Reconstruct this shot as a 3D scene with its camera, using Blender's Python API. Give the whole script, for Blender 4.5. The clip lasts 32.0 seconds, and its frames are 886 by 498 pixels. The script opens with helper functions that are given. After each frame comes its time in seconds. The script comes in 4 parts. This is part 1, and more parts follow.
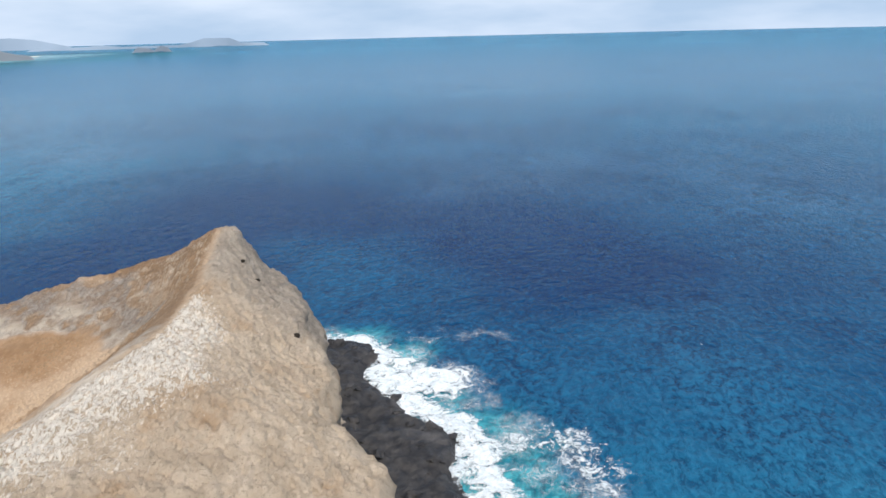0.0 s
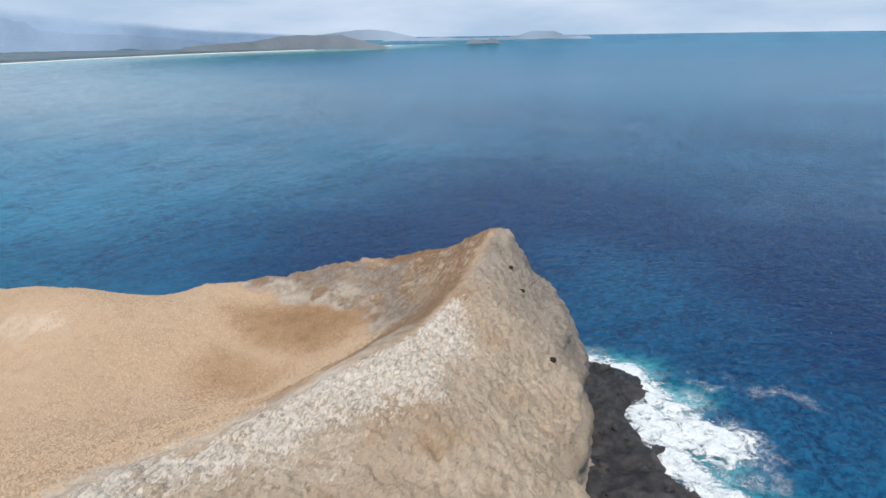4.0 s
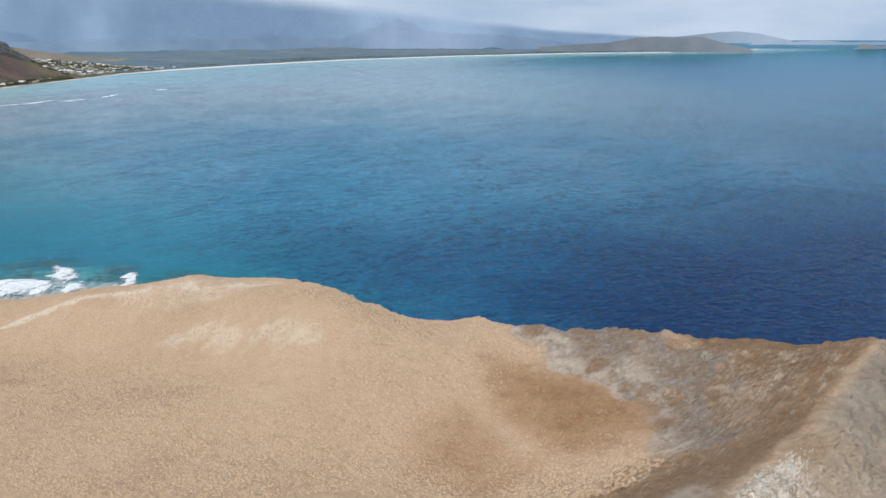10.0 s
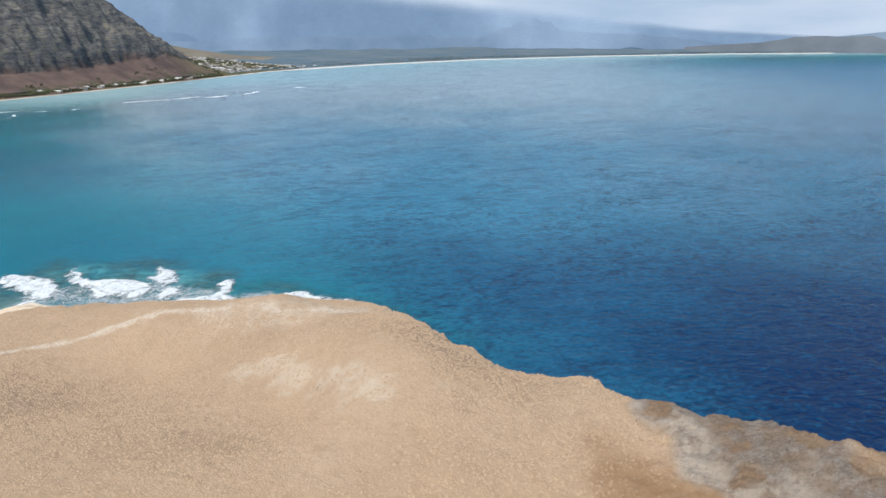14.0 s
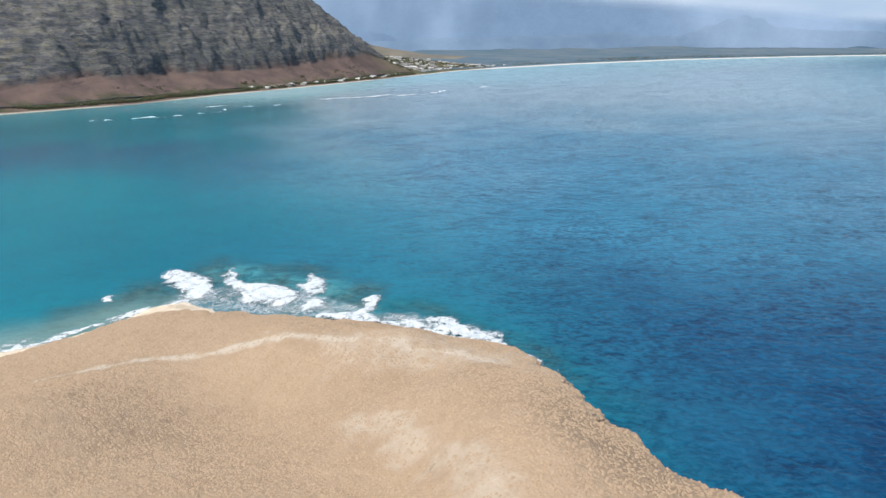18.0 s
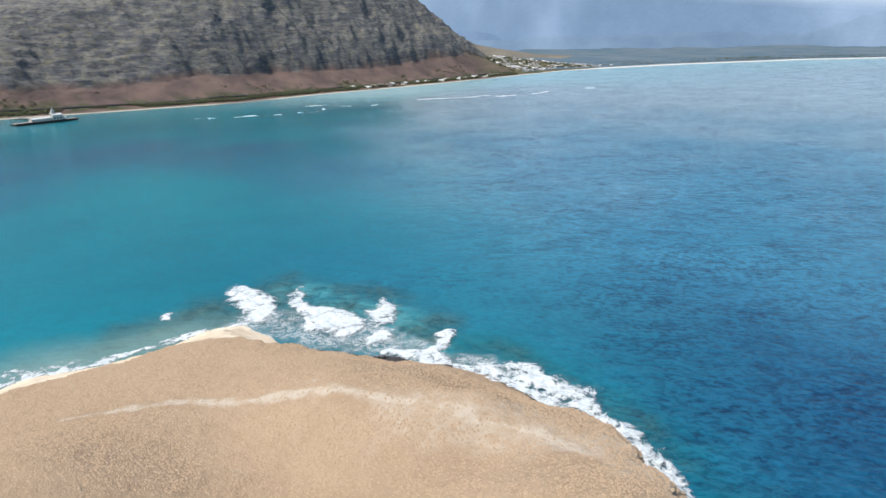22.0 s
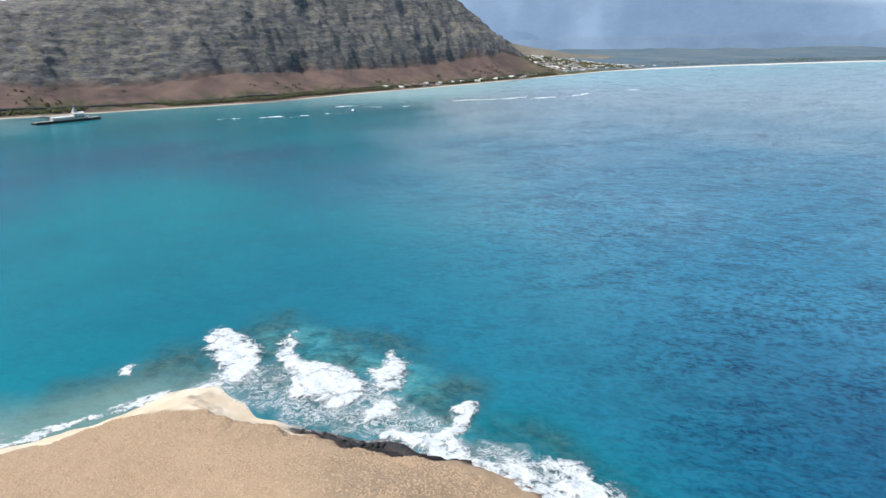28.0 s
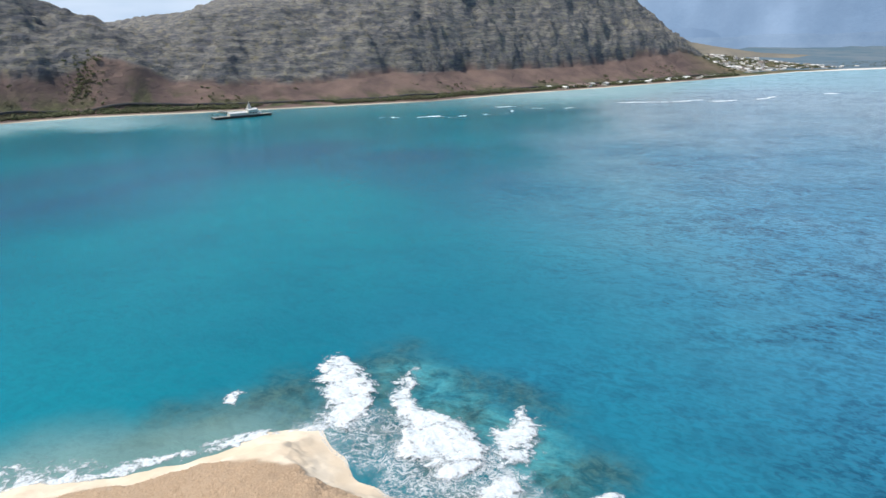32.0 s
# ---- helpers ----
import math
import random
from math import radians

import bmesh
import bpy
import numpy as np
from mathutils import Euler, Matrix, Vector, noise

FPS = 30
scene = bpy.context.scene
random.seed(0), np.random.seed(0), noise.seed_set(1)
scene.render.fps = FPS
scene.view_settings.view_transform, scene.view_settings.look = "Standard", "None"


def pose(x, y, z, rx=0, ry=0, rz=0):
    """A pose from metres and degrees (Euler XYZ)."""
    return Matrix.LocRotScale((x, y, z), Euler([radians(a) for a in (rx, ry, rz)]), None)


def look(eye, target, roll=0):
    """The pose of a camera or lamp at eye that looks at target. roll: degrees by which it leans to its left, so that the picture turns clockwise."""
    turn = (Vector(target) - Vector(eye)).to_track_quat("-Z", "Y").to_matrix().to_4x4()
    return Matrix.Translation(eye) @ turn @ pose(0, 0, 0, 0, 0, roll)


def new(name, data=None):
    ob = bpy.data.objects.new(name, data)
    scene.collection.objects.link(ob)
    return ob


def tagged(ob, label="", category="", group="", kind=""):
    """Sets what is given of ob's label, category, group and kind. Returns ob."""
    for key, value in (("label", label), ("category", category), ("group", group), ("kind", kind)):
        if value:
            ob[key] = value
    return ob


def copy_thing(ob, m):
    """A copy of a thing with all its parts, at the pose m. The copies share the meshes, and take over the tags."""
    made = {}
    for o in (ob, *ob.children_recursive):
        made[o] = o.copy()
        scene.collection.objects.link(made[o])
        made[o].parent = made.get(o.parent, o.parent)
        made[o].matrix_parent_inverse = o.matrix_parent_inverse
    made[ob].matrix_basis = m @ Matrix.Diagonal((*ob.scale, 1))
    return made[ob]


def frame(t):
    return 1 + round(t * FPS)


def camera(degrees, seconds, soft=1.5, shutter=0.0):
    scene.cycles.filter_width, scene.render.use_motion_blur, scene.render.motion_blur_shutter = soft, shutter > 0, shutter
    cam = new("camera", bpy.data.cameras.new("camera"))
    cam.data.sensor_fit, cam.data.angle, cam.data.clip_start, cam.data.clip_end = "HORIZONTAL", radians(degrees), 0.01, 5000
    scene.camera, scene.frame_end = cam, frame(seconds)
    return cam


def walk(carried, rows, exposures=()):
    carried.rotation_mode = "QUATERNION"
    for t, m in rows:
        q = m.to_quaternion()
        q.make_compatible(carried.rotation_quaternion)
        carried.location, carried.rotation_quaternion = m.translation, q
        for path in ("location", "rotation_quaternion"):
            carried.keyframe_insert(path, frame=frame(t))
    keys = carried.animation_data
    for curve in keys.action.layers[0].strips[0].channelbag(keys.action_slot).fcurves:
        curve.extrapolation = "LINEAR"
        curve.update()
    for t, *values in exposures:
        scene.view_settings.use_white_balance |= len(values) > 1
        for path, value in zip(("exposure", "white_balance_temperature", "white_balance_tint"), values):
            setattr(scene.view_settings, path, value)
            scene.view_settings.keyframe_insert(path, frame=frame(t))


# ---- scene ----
# ---------------------------------------------------------------- camera
cam = camera(66.39, 32.0)


def aim(x, y, z, yaw, pitch, roll):
    return pose(x, y, z, 90 + pitch, 0, yaw) @ pose(0, 0, 0, 0, 0, roll)


# seconds, place, heading (to the left of +y), pitch and lean of the drone's camera
ROWS = [
    (0, -47.49, -77.05, 127.72, -53.832, -17.720, -1.433),
    (0.5, -44.49, -75.52, 127.89, -50.820, -17.719, -1.411),
    (1, -41.59, -74.13, 127.98, -46.934, -17.697, -1.239),
    (1.5, -38.97, -72.70, 128.00, -43.891, -17.688, -1.089),
    (2, -36.64, -71.21, 127.91, -40.235, -17.754, -1.002),
    (2.5, -34.33, -69.67, 127.74, -36.367, -17.728, -0.914),
    (3, -31.97, -67.83, 127.53, -33.202, -17.740, -0.907),
    (3.5, -29.48, -65.51, 127.29, -30.744, -17.727, -0.882),
    (5.5, -18.82, -53.14, 126.43, -18.850, -17.585, -0.850),
    (6, -16.27, -49.30, 126.25, -15.374, -17.513, -0.755),
    (6.5, -13.74, -45.09, 126.12, -12.251, -17.491, -0.633),
    (7, -11.35, -40.71, 126.02, -9.049, -17.459, -0.506),
    (7.5, -9.17, -36.14, 125.96, -6.163, -17.425, -0.412),
    (8, -7.26, -31.29, 125.93, -4.453, -17.397, -0.377),
    (8.5, -5.62, -26.17, 125.90, -2.681, -17.379, -0.291),
    (9, -4.18, -20.93, 125.84, -1.019, -17.371, -0.215),
    (9.5, -2.88, -15.74, 125.72, -0.103, -17.354, -0.219),
    (10, -1.76, -10.51, 125.61, -0.060, -17.344, -0.200),
    (10.5, -0.82, -5.28, 125.50, -0.040, -17.331, -0.164),
    (11, 0.00, 0.00, 125.42, 0.000, -17.331, -0.153),
    (11.5, 0.74, 5.31, 125.37, 0.014, -17.330, -0.164),
    (12, 1.35, 10.60, 125.32, 0.040, -17.337, -0.227),
    (12.5, 1.83, 15.85, 125.25, 1.501, -17.326, -0.295),
    (13, 2.31, 21.13, 125.12, 4.607, -17.310, -0.277),
    (13.5, 2.72, 26.48, 124.90, 7.760, -17.321, -0.255),
    (14, 2.97, 32.07, 124.61, 10.952, -17.320, -0.230),
    (14.5, 3.11, 37.88, 124.29, 14.029, -17.300, -0.167),
    (15, 3.02, 43.80, 123.98, 16.970, -17.266, -0.137),
    (15.5, 2.51, 49.64, 123.76, 19.035, -17.262, -0.194),
    (17.5, -1.38, 72.54, 123.44, 25.244, -17.274, -0.492),
    (18, -2.70, 78.19, 123.47, 26.584, -17.270, -0.502),
    (18.5, -4.31, 83.65, 123.55, 27.649, -17.264, -0.559),
    (19, -6.14, 88.95, 123.64, 28.721, -17.249, -0.589),
    (19.5, -8.09, 94.19, 123.69, 29.841, -17.258, -0.597),
    (20, -10.05, 99.40, 123.67, 32.076, -17.265, -0.609),
    (20.5, -12.06, 104.66, 123.62, 33.809, -17.259, -0.616),
    (21, -14.19, 109.95, 123.54, 34.989, -17.244, -0.653),
    (21.5, -16.55, 115.28, 123.44, 35.144, -17.257, -0.658),
    (22, -19.26, 120.55, 123.33, 35.145, -17.249, -0.677),
    (22.5, -22.19, 125.71, 123.20, 35.159, -17.268, -0.708),
    (23, -25.06, 130.73, 123.01, 35.169, -17.280, -0.662),
    (23.5, -27.83, 135.58, 122.78, 35.178, -17.293, -0.649),
    (24, -30.55, 140.31, 122.55, 35.218, -17.269, -0.604),
    (24.5, -33.20, 144.92, 122.31, 35.463, -17.276, -0.587),
    (25, -35.85, 149.52, 122.11, 36.099, -17.280, -0.530),
    (25.5, -38.61, 154.09, 121.96, 37.341, -17.265, -0.474),
    (27.5, -50.39, 172.17, 121.57, 38.062, -17.274, -0.436),
    (28, -53.57, 176.73, 121.50, 38.163, -17.269, -0.401),
    (28.5, -56.80, 181.35, 121.42, 38.776, -17.259, -0.323),
    (29, -60.05, 185.99, 121.32, 41.741, -17.257, -0.348),
    (29.5, -63.30, 190.72, 121.23, 44.358, -17.240, -0.348),
    (30, -66.63, 195.38, 121.14, 45.820, -17.237, -0.414),
    (30.5, -70.06, 199.90, 121.04, 47.059, -17.235, -0.497),
    (31, -73.57, 204.34, 120.95, 48.428, -17.246, -0.601),
    (31.5, -77.06, 208.80, 120.85, 49.977, -17.255, -0.637),
    (32, -80.60, 213.25, 120.75, 51.777, -17.231, -0.709),
]
walk(cam, [(t, aim(*row)) for t, *row in ROWS], exposures=[(0, 0.32), (3, 0.24), (7, 0.04), (11, 0.06), (19, 0.24), (25, 0.26), (32, 0.34)])

# ---------------------------------------------------------------- sky and sun
SUN_AZ, SUN_EL = 146.0, 58.0      # degrees to the left of +y, and up
world = bpy.data.worlds.new("world")
scene.world = world
world.use_nodes = True
wn, wl = world.node_tree.nodes, world.node_tree.links
wn.clear()


def wnode(kind, **values):
    n = wn.new(kind)
    for k, v in values.items():
        n.inputs[k.replace("_", " ")].default_value = v
    return n


sky = wn.new("ShaderNodeTexSky")
sky.sky_type, sky.sun_disc = "NISHITA", False
sky.sun_elevation, sky.sun_rotation = radians(SUN_EL), radians(-SUN_AZ)
sky.dust_density, sky.air_density, sky.ozone_density = 0.4, 1.0, 2.0
coords = wn.new("ShaderNodeTexCoord")
squash = wn.new("ShaderNodeVectorMath")
squash.operation = "MULTIPLY"
squash.inputs[1].default_value = (1.6, 1.6, 7.0)
cloud = wnode("ShaderNodeTexNoise", Scale=1.6, Detail=7.0, Roughness=0.58)
ramp = wn.new("ShaderNodeValToRGB")
ramp.color_ramp.elements[0].position, ramp.color_ramp.elements[1].position = 0.55, 0.74
tone = wnode("ShaderNodeTexNoise", Scale=2.6, Detail=5.0, Roughness=0.5)
toner = wn.new("ShaderNodeValToRGB")
toner.color_ramp.elements[0].position, toner.color_ramp.elements[1].position = 0.35, 0.7
toner.color_ramp.elements[0].color = (3.4, 4.5, 6.0, 1)
toner.color_ramp.elements[1].color = (5.2, 6.0, 7.2, 1)
mixer = wn.new("ShaderNodeMix")
mixer.data_type = "RGBA"
back = wnode("ShaderNodeBackground", Strength=0.115)
wout = wn.new("ShaderNodeOutputWorld")
wl.new(coords.outputs["Generated"], squash.inputs[0])
wl.new(squash.outputs[0], cloud.inputs["Vector"])
wl.new(squash.outputs[0], tone.inputs["Vector"])
wl.new(cloud.outputs["Fac"], ramp.inputs[0])
wl.new(tone.outputs["Fac"], toner.inputs[0])
split = wn.new("ShaderNodeSeparateXYZ")
wl.new(coords.outputs["Generated"], split.inputs[0])
low = wn.new("ShaderNodeMapRange")       # cloud and sea haze close up towards the horizon
low.interpolation_type = "SMOOTHSTEP"
for k, v in (("From Min", 0.03), ("From Max", 0.22), ("To Min", 1.0), ("To Max", 0.0)):
    low.inputs[k].default_value = v
wl.new(split.outputs["Z"], low.inputs["Value"])
cover = wn.new("ShaderNodeMath")
cover.operation = "MAXIMUM"
wl.new(ramp.outputs[0], cover.inputs[0])
wl.new(low.outputs["Result"], cover.inputs[1])
wl.new(cover.outputs[0], mixer.inputs["Factor"])
wl.new(sky.outputs[0], mixer.inputs["A"])
wl.new(toner.outputs[0], mixer.inputs["B"])
wl.new(mixer.outputs["Result"], back.inputs["Color"])
wl.new(back.outputs[0], wout.inputs["Surface"])

sun = new("sun", bpy.data.lights.new("sun", "SUN"))
sun.data.energy, sun.data.angle, sun.data.color = 4.0, radians(0.6), (1.0, 0.95, 0.87)
a, e = radians(SUN_AZ), radians(SUN_EL)
sun.matrix_world = look((0, 0, 0), (math.sin(a) * math.cos(e), -math.cos(a) * math.cos(e), -math.sin(e)))


# ---------------------------------------------------------------- materials
class Mat:
    """A small builder for node materials."""

    def __init__(self, name, rough=0.9, spec=0.2):
        self.m = bpy.data.materials.new(name)
        self.m.use_nodes = True
        self.n, self.l = self.m.node_tree.nodes, self.m.node_tree.links
        self.p = self.n["Principled BSDF"]
        self.p.inputs["Roughness"].default_value = rough
        self.p.inputs["Specular IOR Level"].default_value = spec
        self.geo = self.n.new("ShaderNodeNewGeometry")

    def put(self, value, socket):
        if isinstance(value, (int, float, tuple)):
            socket.default_value = value if not isinstance(value, tuple) or len(value) != 3 or socket.type == "VECTOR" else (*value, 1)
        else:
            self.l.new(value, socket)

    def place(self, sx=1.0, sy=1.0, sz=1.0):
        v = self.n.new("ShaderNodeVectorMath")
        v.operation = "MULTIPLY"
        self.l.new(self.geo.outputs["Position"], v.inputs[0])
        v.inputs[1].default_value = (sx, sy, sz)
        return v.outputs[0]

    def turned(self, degrees_, sx=1.0, sy=1.0, sz=1.0):
        t = self.n.new("ShaderNodeMapping")
        t.inputs["Rotation"].default_value = (0, 0, radians(degrees_))
        self.l.new(self.geo.outputs["Position"], t.inputs["Vector"])
        v = self.n.new("ShaderNodeVectorMath")
        v.operation = "MULTIPLY"
        self.l.new(t.outputs[0], v.inputs[0])
        v.inputs[1].default_value = (sx, sy, sz)
        return v.outputs[0]

    def noise(self, size, detail=4.0, rough=0.55, stretch=(1, 1, 1), vec=None, distort=0.0):
        t = self.n.new("ShaderNodeTexNoise")
        self.l.new(vec or self.place(*(s / size for s in stretch)), t.inputs["Vector"])
        t.inputs["Scale"].default_value, t.inputs["Detail"].default_value = 1.0, detail
        t.inputs["Roughness"].default_value, t.inputs["Distortion"].default_value = rough, distort
        return t.outputs["Fac"]

    def cells(self, size, stretch=(1, 1, 1), feature="F1"):
        t = self.n.new("ShaderNodeTexVoronoi")
        t.feature = feature
        self.l.new(self.place(*(s / size for s in stretch)), t.inputs["Vector"])
        t.inputs["Scale"].default_value = 1.0
        return t.outputs["Distance"]

    def attr(self, name):
        t = self.n.new("ShaderNodeAttribute")
        t.attribute_name = name
        return t.outputs["Fac"]

    def rand(self, island=True):
        if island:
            return self.geo.outputs["Random Per Island"]
        return self.n.new("ShaderNodeObjectInfo").outputs["Random"]

    def step(self, value, lo, hi, to0=0.0, to1=1.0):
        t = self.n.new("ShaderNodeMapRange")
        t.interpolation_type = "SMOOTHSTEP"
        self.put(value, t.inputs["Value"])
        for k, v in (("From Min", lo), ("From Max", hi), ("To Min", to0), ("To Max", to1)):
            t.inputs[k].default_value = v
        return t.outputs["Result"]

    def math(self, op, a_, b_=0.0):
        t = self.n.new("ShaderNodeMath")
        t.operation = op
        self.put(a_, t.inputs[0])
        self.put(b_, t.inputs[1])
        return t.outputs[0]

    def mix(self, f, a_, b_, blend="MIX"):
        t = self.n.new("ShaderNodeMix")
        t.data_type, t.blend_type = "RGBA", blend
        self.put(f, t.inputs["Factor"])
        self.put(a_, t.inputs["A"])
        self.put(b_, t.inputs["B"])
        return t.outputs["Result"]

    def bump(self, height, distance, strength=1.0, normal=None):
        t = self.n.new("ShaderNodeBump")
        self.put(height, t.inputs["Height"])
        t.inputs["Distance"].default_value = distance
        self.put(strength, t.inputs["Strength"])
        if normal is not None:
            self.l.new(normal, t.inputs["Normal"])
        return t.outputs["Normal"]

    def done(self, color=None, normal=None, rough=None, alpha=None):
        if color is not None:
            self.put(color, self.p.inputs["Base Color"])
        if normal is not None:
            self.l.new(normal, self.p.inputs["Normal"])
        if rough is not None:
            self.put(rough, self.p.inputs["Roughness"])
        if alpha is not None:
            self.put(alpha, self.p.inputs["Alpha"])
        return self.m


def sea_material():
    m = Mat("sea_water", 0.12, 0.2)
    m.p.inputs["IOR"].default_value = 1.333
    shallow, reef, sand = m.attr("shallow"), m.attr("reef"), m.attr("sand")
    big = m.noise(260, 4, 0.55)
    patch = m.noise(40, 5, 0.6, (1, 1, 1))
    deep = m.mix(m.step(big, 0.35, 0.65), (0.0, 0.047, 0.128), (0.0, 0.070, 0.165))
    teal = m.mix(m.step(big, 0.35, 0.65), (0.0, 0.138, 0.190), (0.0, 0.190, 0.238))
    bay = m.mix(m.step(patch, 0.3, 0.7), (0.31, 0.53, 0.575), (0.36, 0.58, 0.62))
    mid = m.mix(m.step(big, 0.35, 0.65), (0.032, 0.200, 0.325), (0.046, 0.230, 0.362))
    # cloud shadow on the water, put into the deep colour
    deep = m.mix(m.attr("dark"), deep, (0.0, 0.021, 0.082))
    # the lighter blue stands in for sky reflection and distance haze
    color = m.mix(m.attr("blue"), deep, mid)
    color = m.mix(m.step(shallow, 0.0, 0.55), color, teal)
    # grey cloud reflection and haze painted over the far bay
    color = m.mix(m.attr("sky_sheen"), color, (0.36, 0.46, 0.515))
    color = m.mix(m.step(shallow, 0.55, 1.0), color, bay)
    color = m.mix(m.math("MULTIPLY", m.attr("dark_band"), m.step(m.noise(120, 5, 0.6, (1.5, 0.7, 1)), 0.3, 0.6, 0.45, 0.9)), color, (0.022, 0.100, 0.175))
    coral = m.mix(m.step(m.noise(7, 8, 0.75, distort=0.6), 0.38, 0.62), (0.012, 0.050, 0.056), (0.062, 0.125, 0.108))
    color = m.mix(m.math("MULTIPLY", reef, m.step(m.noise(22, 6, 0.68, distort=0.6), 0.32, 0.62, 0.35, 0.95)), color, coral)
    color = m.mix(sand, color, (0.155, 0.245, 0.205))
    color = m.mix(m.math("MULTIPLY", m.attr("milk"), m.step(m.noise(16, 7, 0.7, distort=1.0), 0.36, 0.66)), color, (0.10, 0.46, 0.50))
    windy = m.attr("windy")
    # wind waves: short crests across the trade wind, and a longer, lower swell under them
    swell = m.noise(1, 5, 0.60, vec=m.turned(-20, 1 / 11, 1 / 8), distort=0.5)
    chop = m.noise(1, 5, 0.62, vec=m.turned(-20, 1 / 3.6, 1 / 2.5), distort=0.6)
    rip = m.noise(1, 4, 0.65, vec=m.turned(-20, 1 / 1.5, 1 / 1.1), distort=0.3)
    gust = m.noise(1, 4, 0.6, vec=m.turned(-60, 1 / 110, 1 / 45))
    # wave light and shade painted in: troughs darkened, crests lightened in the colour
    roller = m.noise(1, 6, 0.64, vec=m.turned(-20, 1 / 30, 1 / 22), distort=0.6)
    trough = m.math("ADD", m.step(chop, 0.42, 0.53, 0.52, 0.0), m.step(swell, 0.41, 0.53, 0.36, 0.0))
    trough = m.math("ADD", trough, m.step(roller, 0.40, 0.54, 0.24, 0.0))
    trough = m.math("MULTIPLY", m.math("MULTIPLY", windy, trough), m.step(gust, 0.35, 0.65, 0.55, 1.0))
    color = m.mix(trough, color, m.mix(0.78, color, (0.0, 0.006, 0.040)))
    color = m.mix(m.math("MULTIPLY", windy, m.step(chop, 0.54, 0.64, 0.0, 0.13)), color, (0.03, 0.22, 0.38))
    # whitecaps, sparse flecks out on the open water
    fleck = m.math("MULTIPLY", m.step(m.noise(1, 7, 0.72, vec=m.turned(-20, 1 / 4.2, 1 / 2.6), distort=0.7), 0.70, 0.75), m.step(m.noise(60, 2), 0.46, 0.62))
    fleck = m.math("MULTIPLY", fleck, m.attr("open"))
    color = m.mix(fleck, color, (0.75, 0.8, 0.82))
    near = m.attr("near")
    normal = m.bump(swell, 1.9, m.math("MULTIPLY", near, windy))
    normal = m.bump(chop, 0.75, m.math("MULTIPLY", near, windy), normal)
    normal = m.bump(rip, 0.22, m.math("MULTIPLY", m.math("MULTIPLY", near, near), 0.8), normal)
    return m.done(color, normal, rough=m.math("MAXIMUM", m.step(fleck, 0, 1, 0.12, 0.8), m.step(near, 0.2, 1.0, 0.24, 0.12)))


def island_material():
    m = Mat("island_ground", 0.95, 0.1)
    rock, white, sand, lava, brown, grey = (m.attr(k) for k in ("rock", "white", "sandy", "lava", "brown", "grey"))
    n1, n2, n3 = m.noise(30, 5, 0.6), m.noise(5, 5, 0.65), m.noise(0.9, 4, 0.7)
    grass = m.mix(m.step(n1, 0.3, 0.7), (0.385, 0.280, 0.186), (0.435, 0.322, 0.220))
    grass = m.mix(m.step(n2, 0.40, 0.75, 0.0, 0.7), grass, (0.345, 0.245, 0.158))
    grass = m.mix(m.step(m.noise(1, 5, 0.7, vec=m.turned(20, 1.0, 1.7), distort=0.6), 0.50, 0.66, 0.0, 0.45), grass, (0.27, 0.190, 0.120))
    bald = m.mix(n2, (0.46, 0.37, 0.275), (0.39, 0.32, 0.24))
    stone = m.mix(m.step(m.noise(9, 6, 0.65), 0.35, 0.65), (0.47, 0.371, 0.27), (0.625, 0.51, 0.387))
    stone = m.mix(m.step(m.noise(18, 5, 0.6), 0.50, 0.70), stone, (0.43, 0.30, 0.19))
    stone = m.mix(m.step(m.noise(2.6, 7, 0.75, (1, 1, 2.0)), 0.60, 0.74), stone, (0.235, 0.188, 0.142))
    flank = m.mix(m.step(m.noise(6, 7, 0.72), 0.35, 0.65), (0.25, 0.213, 0.176), (0.39, 0.335, 0.276))
    stone = m.mix(m.attr("flank"), stone, flank)
    pits = m.step(m.noise(1.1, 6, 0.75, vec=m.turned(-42, 0.36, 1.0, 0.8), distort=0.9), 0.57, 0.64, 0.0, 0.5)
    stone = m.mix(pits, stone, (0.32, 0.258, 0.195))
    gray = m.mix(m.step(m.noise(3, 6, 0.7, (1, 2, 1)), 0.35, 0.65), (0.25, 0.215, 0.182), (0.385, 0.342, 0.295))
    guano = m.mix(n3, (0.70, 0.625, 0.53), (0.86, 0.80, 0.70))
    sandc = m.mix(m.step(m.noise(12, 4), 0.35, 0.65), (0.64, 0.525, 0.385), (0.74, 0.635, 0.49))
    black = m.mix(m.step(m.noise(3, 5, 0.7), 0.35, 0.7), (0.018, 0.017, 0.018), (0.055, 0.050, 0.048))
    dark = m.mix(m.step(n2, 0.3, 0.7), (0.23, 0.138, 0.074), (0.325, 0.203, 0.115))
    color = m.mix(m.step(m.noise(16, 5, 0.65), 0.64, 0.74), grass, bald)
    color = m.mix(brown, color, dark)
    color = m.mix(rock, color, stone)
    gray = m.mix(m.step(m.noise(1.2, 7, 0.75), 0.57, 0.68, 0.0, 0.4), gray, (0.17, 0.135, 0.105))
    color = m.mix(grey, color, gray)
    color = m.mix(m.math("MULTIPLY", brown, m.step(m.noise(7, 6, 0.7), 0.42, 0.56)), color, dark)
    vein = m.step(m.math("ABSOLUTE", m.math("SUBTRACT", m.noise(3.4, 7, 0.7, (1.0, 1.25, 1.4), distort=0.9), 0.5)), 0.0, 0.045, 0.6, 0.0)
    pock = m.step(m.noise(0.9, 5, 0.72, distort=0.5), 0.56, 0.64, 0.0, 0.5)
